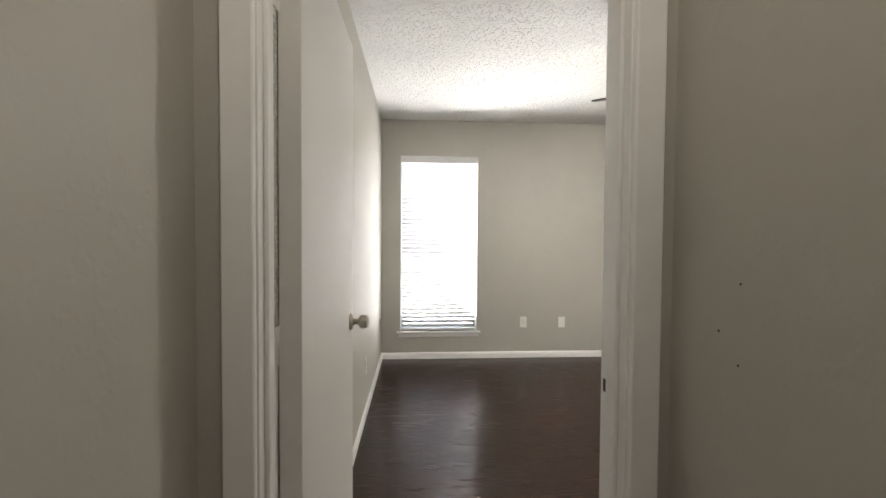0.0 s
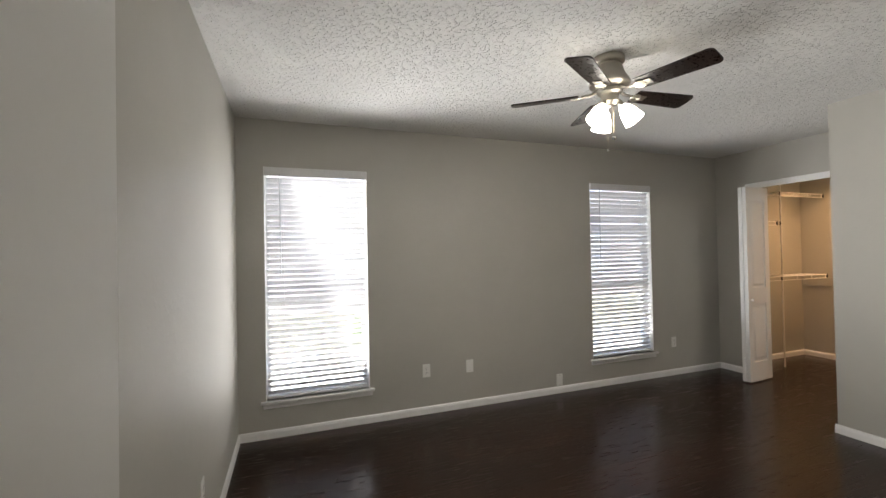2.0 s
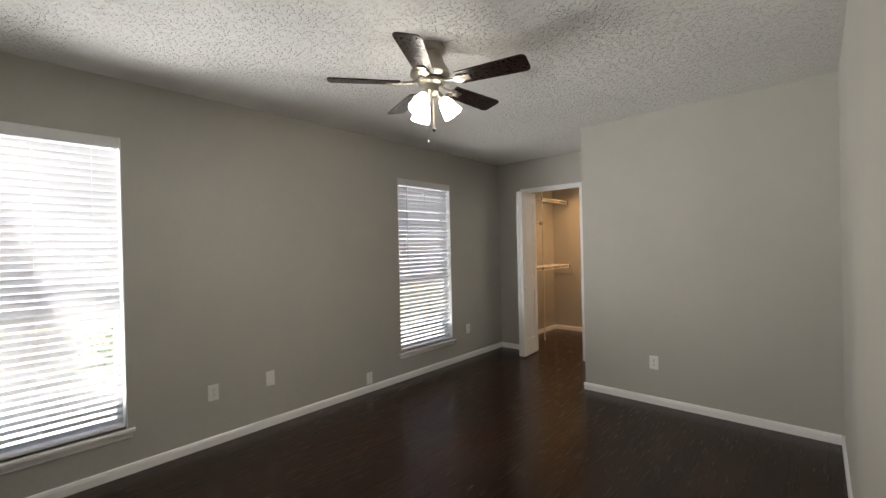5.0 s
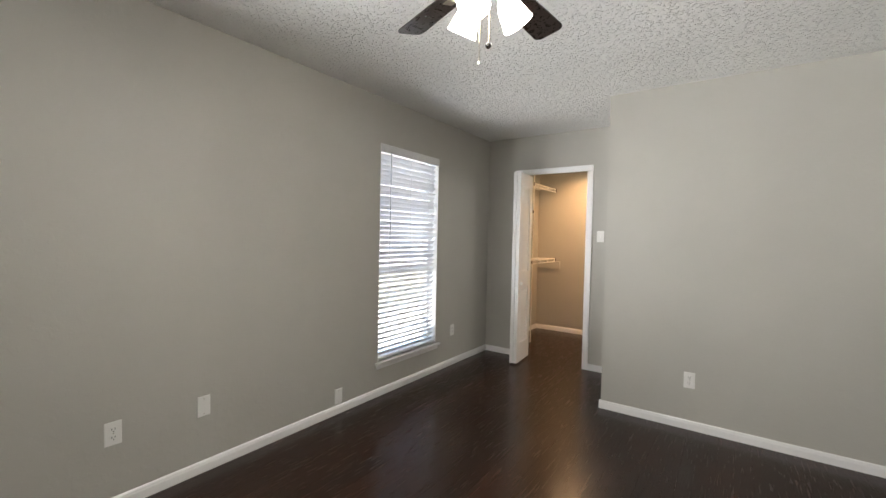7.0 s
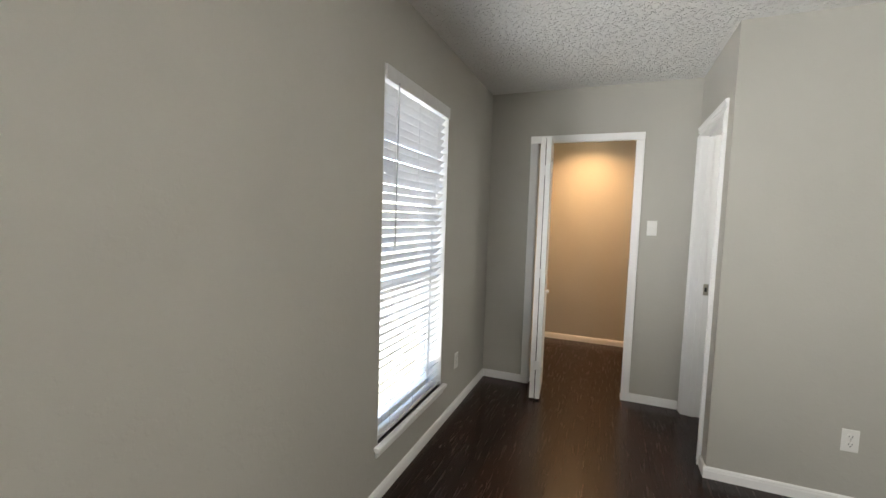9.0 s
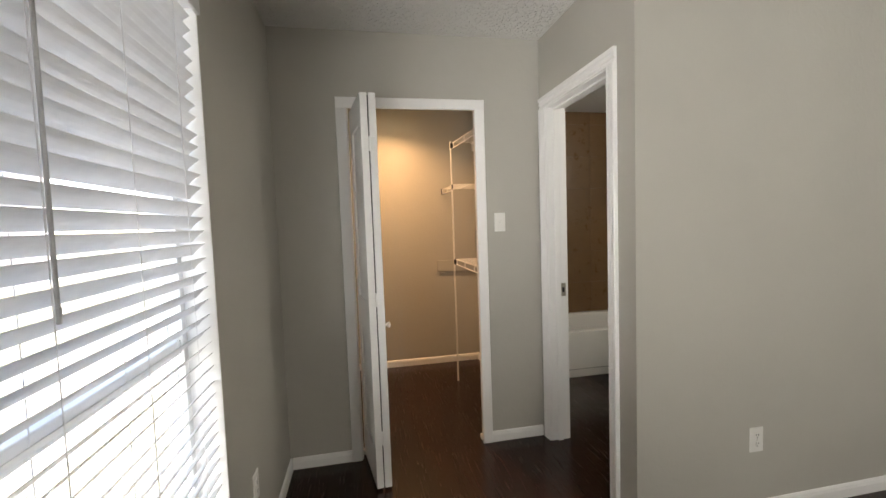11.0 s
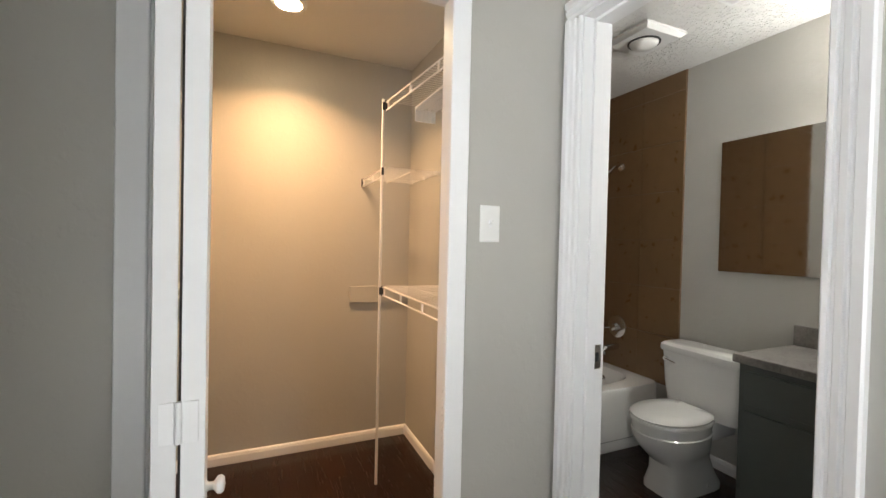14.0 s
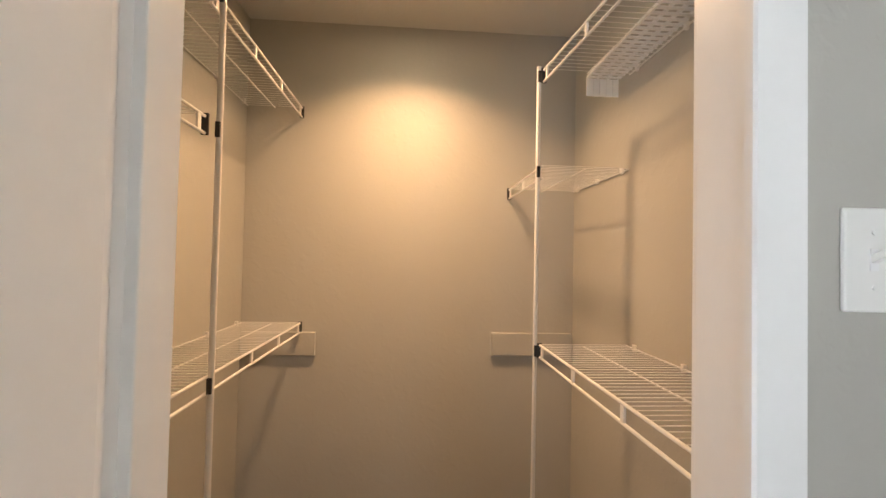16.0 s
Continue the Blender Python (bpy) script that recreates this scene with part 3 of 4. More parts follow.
def blind(a, b):
    root = thing("window_blind", "white faux-wood horizontal blind lowered, slats tilted half open", "blind", "window blinds")
    yc = YN + 0.035
    a, b = a + 0.012, b - 0.012
    part("headrail", bm_box(a, yc - 0.028, WZ1 - 0.055, b, yc + 0.028, WZ1 - 0.008, 0.003), M_BLIND, root)
    part("valance", bm_box(a - 0.006, YN - 0.012, WZ1 - 0.072, b + 0.006, YN + 0.0, WZ1 - 0.002, 0.004), M_BLIND, root)
    pitch, w, th = 0.0425, 0.050, 0.0028
    n = int((WZ1 - 0.095 - WZ0 - 0.05) / pitch) + 1
    prof = [(-w / 2, 0), (-w / 4, th * 0.6), (0, th * 0.85), (w / 4, th * 0.6), (w / 2, 0), (w / 2, -th * 0.6), (w / 4, -th * 0.05), (0, th * 0.1), (-w / 4, -th * 0.05), (-w / 2, -th * 0.6)]
    bm = bmesh.new()
    prism(bm, prof, Matrix(((0, 0, 1, a + 0.004), (1, 0, 0, 0), (0, 1, 0, 0), (0, 0, 0, 1))) , b - a - 0.008)
    first = part("slat", bm, M_BLIND, root)
    rng = random.Random(7)
    zs = [WZ1 - 0.098 - i * pitch for i in range(n)]
    for i, z in enumerate(zs):
        s = first if i == 0 else first.copy()
        if i:
            scene.collection.objects.link(s)
            s.parent = root
        s.matrix_basis = pose(0, yc, z, -SLAT_TILT + rng.uniform(-1.5, 1.5), rng.uniform(-0.08, 0.08), 0)
    zb = zs[-1] - 0.036
    part("bottom_rail", bm_box(a + 0.002, yc - 0.026, zb - 0.01, b - 0.002, yc + 0.026, zb + 0.008, 0.003), M_BLIND, root)
    for x in (a + 0.13, (a + b) / 2, b - 0.13):
        bm = bmesh.new()
        for dy in (-0.024, 0.024):
            cyl(bm, (x, yc + dy, zb), (x, yc + dy, WZ1 - 0.05), 0.0011, seg=5)
        part("ladder_cord", bm, M_BLIND, root)
    bm = bmesh.new()
    cyl(bm, (a + 0.105, YN - 0.016, WZ1 - 0.06), (a + 0.11, YN - 0.008, 1.27), 0.0036, seg=8)
    cyl(bm, (a + 0.11, YN - 0.008, 1.27), (a + 0.11, YN - 0.008, 1.245), 0.005, 0.004, seg=8)
    part("tilt_wand", bm, M_WAND, root, "clear grey tilt wand")
    return root


for i, (a, b) in enumerate(WIN):
    window("window_%d" % (i + 1), a, b)
    blind(a, b)


# ---- electrical plates ----
def plate(x, y, z, nx, ny, kind):
    """A wall plate at (x, y, z) facing (nx, ny)."""
    m = Matrix(((-ny, 0, nx, x), (nx, 0, ny, y), (0, 1, 0, z), (0, 0, 0, 1)))
    nm, lb, cat = {"outlet": ("wall_outlet", "white duplex electrical outlet on a greige wall", "outlet"),
                   "switch": ("light_switch", "white toggle light switch on a greige wall", "light switch"),
                   "blank": ("wall_plate", "white blank cable plate low on a greige wall", "wall plate")}[kind]
    root = thing(nm, lb, cat, "wall outlets" if kind == "outlet" else "")
    root.matrix_world = m
    part("cover_plate", bm_box(-0.035, -0.057, 0, 0.035, 0.057, 0.006, 0.003), M_PLATE, root)
    if kind == "outlet":
        for s in (-1, 1):
            bm = bmesh.new()
            cyl(bm, (0, s * 0.0195, 0.0055), (0, s * 0.0195, 0.0085), 0.0165, seg=20)
            r = part("receptacle", bm, M_PLATE, root)
            for dx in (-0.0065, 0.0065):
                part("slot", bm_box(dx - 0.0013, s * 0.0195 - 0.001, 0.0085, dx + 0.0013, s * 0.0195 + 0.008, 0.009), M_SLOT, r)
            part("slot", bm_box(-0.002, s * 0.0195 - 0.0105, 0.0085, 0.002, s * 0.0195 - 0.006, 0.009), M_SLOT, r)
        bm = bmesh.new()
        cyl(bm, (0, 0, 0.006), (0, 0, 0.0075), 0.003, seg=8)
        part("screw", bm, M_NICKEL, root)
    elif kind == "switch":
        part("toggle_slot", bm_box(-0.005, -0.012, 0.006, 0.005, 0.012, 0.0068), M_TRIM, root)
        part("toggle", bm_box(-0.0042, -0.004, 0, 0.0042, 0.004, 0.016, 0.001, pose(0, 0.0, 0.005, -28)), M_PLATE, root)
        for s in (-1, 1):
            bm = bmesh.new()
            cyl(bm, (0, s * 0.03, 0.006), (0, s * 0.03, 0.0075), 0.003, seg=8)
            part("screw", bm, M_PLATE, root)
    else:
        for s in (-1, 1):
            bm = bmesh.new()
            cyl(bm, (0, s * 0.042, 0.006), (0, s * 0.042, 0.0075), 0.003, seg=8)
            part("screw", bm, M_NICKEL, root)
    return root


plate(1.437, YN, 0.375, 0, -1, "outlet")
plate(1.850, YN, 0.372, 0, -1, "blank")
plate(2.815, YN, 0.130, 0, -1, "blank")
plate(4.335, YN, 0.365, 0, -1, "outlet")
plate(XJ, 2.325, 0.353, -1, 0, "outlet")
plate(XE, 3.200, 1.371, -1, 0, "switch")
plate(XW, 3.13, 0.352, 1, 0, "outlet")
plate(1.31, YS, 1.36, 0, 1, "switch")


# ---- ceiling fan ----
FAN = (2.012, 2.836)


def ceiling_fan():
    root = thing("ceiling_fan", "nickel flush-mount ceiling fan with five dark blades and lit lamps", "ceiling fan", at=(FAN[0], FAN[1], H))
    bm = bmesh.new()
    lathe(bm, [(0, 0), (0.080, 0), (0.082, -0.008), (0.081, -0.032), (0.074, -0.040), (0.064, -0.044), (0.064, -0.052), (0.071, -0.060), (0.077, -0.085), (0.090, -0.112), (0.104, -0.132), (0.109, -0.145), (0.107, -0.156), (0.094, -0.166), (0.072, -0.174), (0, -0.175)])
    part("motor_housing", bm, M_NICKEL, root, "brushed nickel bowl-shaped housing", True)
    bm = bmesh.new()
    lathe(bm, [(0, -0.175), (0.062, -0.176), (0.07, -0.185), (0.066, -0.2), (0.048, -0.21), (0.045, -0.24), (0.05, -0.25), (0.04, -0.265), (0.015, -0.275), (0, -0.276)])
    part("switch_housing", bm, M_NICKEL, root, "", True)
    for k in range(5):
        rot = pose(0, 0, 0, 0, 0, -3 + 72 * k)
        bm = bmesh.new()
        for a, b, r in (((0.06, 0, -0.178), (0.10, 0, -0.198), 0.009), ((0.10, 0, -0.198), (0.15, 0, -0.202), 0.008)):
            cyl(bm, rot @ Vector(a), rot @ Vector(b), r, seg=8)
        for rr in (0.027, 0.013):
            lathe(bm, [(rr + 0.0055 * math.cos(q * math.pi / 4), 0.0045 * math.sin(q * math.pi / 4)) for q in range(9)], rot @ pose(0.175, 0, -0.209, -12), 22)
        box(bm, 0.145, -0.022, -0.0065, 0.235, 0.022, -0.003, 0.0, rot @ pose(0, 0, -0.203, -12))
        part("blade_arm", bm, M_NICKEL, root, "nickel blade bracket with a ring", True)
        out = []
        w0, w1, r0, r1 = 0.052, 0.066, 0.165, 0.545
        out += [(r0, -w0), (r1 - 0.03, -w1)]
        out += [(r1 - 0.03 + 0.03 * math.sin(i * math.pi / 12), -w1 + 0.03 - 0.03 * math.cos(i * math.pi / 12)) for i in range(1, 7)]
        out += [(r1 - 0.03 + 0.03 * math.cos(i * math.pi / 12), w1 - 0.03 + 0.03 * math.sin(i * math.pi / 12)) for i in range(0, 7)]
        out += [(r0, w0)]
        bm = bmesh.new()
        prism(bm, out, rot @ pose(0, 0, -0.203, -12) , 0.006)
        part("blade", bm, M_BLADE, root, "dark walnut fan blade")
    for k in range(3):
        a = math.radians(-47 + 120 * k)
        d = Vector((math.cos(a) * 0.55, math.sin(a) * 0.55, -0.83)).normalized()
        p = Vector((math.cos(a) * 0.04, math.sin(a) * 0.04, -0.245))
        bm = bmesh.new()
        cyl(bm, p, p + d * 0.055, 0.012, 0.02, 12)
        part("lamp_holder", bm, M_NICKEL, root, "", True)
        m = Matrix.Translation(p + d * 0.045) @ d.to_track_quat('Z', 'Y').to_matrix().to_4x4()
        bm = bmesh.new()
        lathe(bm, [(0.022, 0), (0.03, 0.012), (0.043, 0.045), (0.05, 0.08), (0.056, 0.105), (0.053, 0.105), (0.047, 0.08), (0.04, 0.045), (0.027, 0.014), (0, 0.008)], m, 20)
        part("lamp_shade", bm, M_SHADE, root, "lit white frosted glass bell shade", True)
        q = Vector((FAN[0], FAN[1], H)) + p + d * 0.152
        lamp = area_lamp("fan_light", q, q + d, 0.1, 0.1, 0.6, (1.0, 0.95, 0.88))
        lamp.data.shape = 'DISK'
    for (dx, dy, ln) in ((0.012, -0.011, 0.18), (-0.008, 0.014, 0.243)):
        bm = bmesh.new()
        cyl(bm, (dx, dy, -0.27), (dx, dy, -0.27 - ln), 0.0008, seg=5)
        part("pull_chain", bm, M_BRASS, root)
        bm = bmesh.new()
        bmesh.ops.create_uvsphere(bm, u_segments=10, v_segments=8, radius=0.011 if ln < 0.2 else 0.006)
        bmesh.ops.translate(bm, vec=(dx, dy, -0.27 - ln), verts=bm.verts[:])
        part("chain_ball", bm, M_BLADE if ln < 0.2 else M_VINYL, root, "small dark pull ball" if ln < 0.2 else "tiny white pull ball", True)
    return root


ceiling_fan()


# ---- closet ----
def wire_shelf(x0, x1, y_wall, y_front, z, label, end_cap=True, skew=0.0):
    """Wire shelf along x: cross wires, long rods and a front lip with struts; skew narrows it towards x0."""
    root = thing("wire_shelf", label, "wire shelf", "closet wire shelves")
    s = 1 if y_front > y_wall else -1
    yw = y_wall + s * 0.006

    def yf(x):
        return y_front - s * skew * (x1 - x) / (x1 - x0)

    bm = bmesh.new()
    cyl(bm, (x0, yw, z), (x1, yw, z), 0.0028, seg=6)
    cyl(bm, (x0, (yw + yf(x0)) / 2, z - 0.004), (x1, (yw + y_front) / 2, z - 0.004), 0.0028, seg=6)
    part("rod", bm, M_WIRE, root)
    bm = bmesh.new()
    cyl(bm, (x0, yf(x0), z), (x1, y_front, z), 0.0042, seg=8)
    part("front_rod", bm, M_WIRE, root)
    bm = bmesh.new()
    cyl(bm, (x0, yf(x0), z - 0.042), (x1, y_front, z - 0.042), 0.0042, seg=8)
    part("lip_rod", bm, M_WIRE, root)
    bm = bmesh.new()
    n = int((x1 - x0) / 0.0254)
    for i in range(n + 1):
        x = x0 + 0.004 + (x1 - x0 - 0.008) * i / n
        cyl(bm, (x, yw, z + 0.0035), (x, yf(x), z + 0.0035), 0.0012, seg=5, caps=False)
    tagged(part("wire_deck", bm, M_WIRE, root), kind="stuff")
    k = max(1, round((x1 - x0) / 0.30))
    for i in range(k + 1):
        x = x0 + 0.03 + (x1 - x0 - 0.06) * i / k
        part("strut", bm_box(x - 0.007, yf(x) - 0.003, z - 0.044, x + 0.007, yf(x) + 0.003, z + 0.002), M_WIRE, root)
    for i in range(k + 1):
        x = x0 + 0.05 + (x1 - x0 - 0.1) * i / k
        part("wall_clip", bm_box(x - 0.006, y_wall, z - 0.008, x + 0.006, y_wall + s * 0.012, z + 0.014, 0.001), M_WIRE, root)
    if end_cap:
        part("end_bracket", bm_box(x1 - 0.002, y_front - 0.009, z - 0.046, x1 + 0.004, y_front + 0.009, z + 0.008, 0.001), M_SLOT, root, "dark end bracket")
    return root


YR = 3.250
YL = 4.218
wire_shelf(XE + T + 0.01, 6.085, YJ, YR, 2.045, "white wire upper shelf fixed to a pole and the wall", skew=0.075)
wire_shelf(6.085, XB - 0.006, YJ, YR, 1.70, "short white wire shelf in the closet corner")
wire_shelf(XE + T + 0.01, 6.085, YJ, YR, 1.064, "white wire lower shelf fixed to a pole")
wire_shelf(5.735, XB - 0.006, YN, YL + 0.018, 2.052, "white wire upper shelf on the other closet wall")
wire_shelf(XE + T + 0.01, 5.69, YN, YL, 1.70, "short white wire shelf beside the closet doorway")
wire_shelf(XE + T + 0.01, XB - 0.006, YN, YL, 1.05, "long white wire lower shelf on the closet wall")


def pole(x, y, z1, clips):
    bm = bmesh.new()
    cyl(bm, (x, y, 0.0), (x, y, z1), 0.008, seg=12)
    root = tagged(part("shelf_pole", bm, M_WIRE, None, "", True), "thin white vertical shelf support pole standing on the floor", "pole", "closet poles")
    for z in clips:
        part("pole_clip", bm_box(x - 0.013, y - 0.006, z - 0.02, x - 0.006, y + 0.006, z + 0.02, 0.001), M_SLOT, root)


pole(6.098, YR + 0.013, 2.063, (1.043, 1.68, 2.024))
pole(5.738, YL - 0.013, H - 0.002, (1.03, 1.68, 2.03))
for y0, y1, z0 in ((YJ + 0.012, 3.325, 0.908), (4.146, YN - 0.01, 0.904)):
    tagged(part("shelf_ledger", bm_box(XB - 0.019, y0, z0, XB, y1, z0 + 0.107, 0.003), M_WALL), "short greige painted ledger board on the closet wall", "ledger board", "closet ledgers")


def vent_shelf():
    root = thing("ventilated_shelf_piece", "white ribbed ventilated shelf strip on the upper wire shelf", "shelf strip")
    x0, x1, y0, y1, z = XE + T + 0.01, 6.15, YJ + 0.014, YJ + 0.14, 2.0505
    bm = bmesh.new()
    n = 38
    for i in range(n):
        x = x0 + (x1 - x0) * i / n
        box(bm, x, y0, z, x + 0.012, y1, z + 0.003)
    for i in range(4):
        y = y0 + (y1 - y0 - 0.008) * i / 3
        box(bm, x0, y, z + 0.003, x1, y + 0.008, z + 0.012)
    part("deck", bm, M_VINYL, root)
    bm = bmesh.new()
    for i in range(5):
        y = y0 + (y1 - y0) * i / 5
        box(bm, x1, y, z - 0.062, x1 + 0.006 + 0.003 * (i % 2), y + (y1 - y0) / 5 - 0.001, z + 0.004, 0.0015)
    part("ribbed_end", bm, M_VINYL, root)


vent_shelf()


def closet_light():
    root = thing("closet_ceiling_light", "round lit warm flush ceiling light", "ceiling light", at=(6.12, 3.74, H))
    bm = bmesh.new()
    lathe(bm, [(0.06, 0), (0.085, 0), (0.086, -0.006), (0.08, -0.012), (0.062, -0.012)])
    part("trim_ring", bm, M_VINYL, root, "", True)
    bm = bmesh.new()
    lathe(bm, [(0.062, -0.002), (0.062, -0.011), (0.04, -0.018), (0, -0.021)])
    part("diffuser", bm, M_WARM, root, "glowing warm diffuser", True)


closet_light()
_l = area_lamp("closet_lamp", (6.12, 3.74, H - 0.030), (6.14, 3.74, H - 1.03), 0.11, 0.11, 1.32, (1.0, 0.565, 0.265))
_l.data.shape, _l.data.spread = 'DISK', radians(128)

for _y, _z in ((0.862, 1.187), (0.863, 1.047), (0.910, 1.097)):
    bm = bmesh.new()
    cyl(bm, (HX1 - 0.0012, _y, _z), (HX1 + 0.004, _y, _z), 0.0022, 0.0016, 8)
    part("nail_hole", bm, M_SLOT, hall_east)

# invented fill light: an out-of-view glowing dome that brightens the hallway walls
hall_fill = thing("hall_ceiling_light", "unseen glowing dome added to brighten the hallway", "ceiling light", at=(0.36, 0.30, H))
bm = bmesh.new()
lathe(bm, [(0.13, 0), (0.13, -0.012), (0.115, -0.03), (0.07, -0.055), (0, -0.065)])
part("dome", bm, M_HALL_FILL, hall_fill, "", True)

# ---- bathroom ----
TX0 = 5.885


def bathtub():
    root = thing("bathtub", "white enamel alcove bathtub with a flat apron", "bathtub")
    x0, x1, y0, y1, zr = TX0, XT - 0.012, YB + 0.012, YJ - T - 0.012, 0.40
    bm = bmesh.new()
    n = 40

    def oval(cx, cy, hx, hy, z, p):
        vs = []
        for i in range(n):
            a = 2 * math.pi * i / n
            c, s = math.cos(a), math.sin(a)
            vs.append(bm.verts.new((cx + hx * math.copysign(abs(c) ** p, c), cy + hy * math.copysign(abs(s) ** p, s), z)))
        return vs

    cx, cy, hx, hy = (x0 + x1) / 2, (y0 + y1) / 2, (x1 - x0) / 2, (y1 - y0) / 2
    rings = [oval(cx, cy, hx, hy, 0.072, 0.12), oval(cx, cy, hx, hy, zr - 0.02, 0.12), oval(cx, cy, hx - 0.006, hy - 0.006, zr - 0.004, 0.13), oval(cx, cy, hx - 0.018, hy - 0.018, zr, 0.14),
             oval(cx + 0.01, cy, hx - 0.085, hy - 0.10, zr - 0.002, 0.45), oval(cx + 0.01, cy, hx - 0.10, hy - 0.12, zr - 0.03, 0.48), oval(cx + 0.01, cy, hx - 0.14, hy - 0.22, zr - 0.28, 0.55), oval(cx + 0.01, cy, hx - 0.2, hy - 0.3, zr - 0.32, 0.6)]
    for a, b in zip(rings, rings[1:]):
        for i in range(n):
            bm.faces.new((a[i], a[(i + 1) % n], b[(i + 1) % n], b[i]))
    bm.faces.new(rings[-1])
    part("tub_body", bm, M_PORC, root, "", True)
    part("apron_foot", bm_box(x0 + 0.003, y0, 0.0, x0 + 0.03, y1, 0.066, 0.002), M_PORC, root)
    part("apron_joint", bm_box(x0 + 0.006, y0, 0.064, x0 + 0.03, y1, 0.074), M_SLOT, root)
    bm = bmesh.new()
    cyl(bm, (cx + 0.03, y0 + 0.125, 0.31), (cx + 0.03, y0 + 0.142, 0.306), 0.035, seg=20)
    cyl(bm, (cx + 0.03, y0 + 0.142, 0.306), (cx + 0.03, y0 + 0.165, 0.315), 0.006, seg=8)
    part("overflow_plate", bm, M_CHROME, root, "", True)
    return root


bathtub()
VX = 6.28


def shower():
    root = thing("shower", "small chrome shower head on a bent arm", "shower head")
    bm = bmesh.new()
    lathe(bm, [(0, 0), (0.03, 0), (0.028, 0.006), (0.012, 0.012), (0, 0.012)], Matrix.Translation((VX, YB + 0.012, 1.91)) @ pose(0, 0, 0, -90), 18)
    cyl(bm, (VX, YB + 0.012, 1.92), (VX, YB + 0.08, 1.905), 0.009, seg=10)
    cyl(bm, (VX, YB + 0.08, 1.905), (VX, YB + 0.125, 1.865), 0.009, seg=10)
    part("arm", bm, M_CHROME, root, "", True)
    bm = bmesh.new()
    cyl(bm, (VX, YB + 0.12, 1.87), (VX, YB + 0.14, 1.85), 0.014, 0.014, 14)
    cyl(bm, (VX, YB + 0.14, 1.85), (VX, YB + 0.18, 1.805), 0.016, 0.034, 18)
    part("head", bm, M_CHROME, root, "", True)
    root = thing("shower_valve", "chrome single-lever shower valve on brown tile", "shower valve")
    bm = bmesh.new()
    lathe(bm, [(0, 0), (0.085, 0), (0.083, 0.006), (0.06, 0.012), (0.03, 0.016), (0.028, 0.05), (0.02, 0.056), (0, 0.057)], Matrix.Translation((VX, YB + 0.012, 0.70)) @ pose(0, 0, 0, -90), 28)
    part("escutcheon", bm, M_CHROME, root, "", True)
    bm = bmesh.new()
    cyl(bm, (VX, YB + 0.055, 0.70), (VX + 0.06, YB + 0.075, 0.685), 0.009, 0.006, 10)
    part("lever", bm, M_CHROME, root, "", True)
    root = thing("tub_spout", "chrome bathtub spout below the valve", "tub spout")
    bm = bmesh.new()
    cyl(bm, (VX, YB + 0.012, 0.55), (VX, YB + 0.12, 0.545), 0.026, 0.024, 18)
    cyl(bm, (VX, YB + 0.12, 0.545), (VX, YB + 0.15, 0.525), 0.024, 0.02, 18)
    cyl(bm, (VX, YB + 0.135, 0.54), (VX, YB + 0.138, 0.50), 0.019, 0.018, 16)
    part("spout", bm, M_CHROME, root, "", True)


shower()


def superoval(bm, cx, cy, hx, hy, z, p=0.8, n=36, back=None):
    vs = []
    for i in range(n):
        a = 2 * math.pi * i / n
        c, s = math.cos(a), math.sin(a)
        y = cy + hy * math.copysign(abs(s) ** p, s)
        if back is not None:
            y = max(y, back)
        vs.append(bm.verts.new((cx + hx * math.copysign(abs(c) ** p, c), y, z)))
    return vs


def loft(bm, rings, cap0=True, cap1=True):
    n = len(rings[0])
    for a, b in zip(rings, rings[1:]):
        for i in range(n):
            bm.faces.new((a[i], a[(i + 1) % n], b[(i + 1) % n], b[i]))
    if cap0:
        bm.faces.new(rings[0][::-1])
    if cap1:
        bm.faces.new(rings[-1])


TLX = 5.472


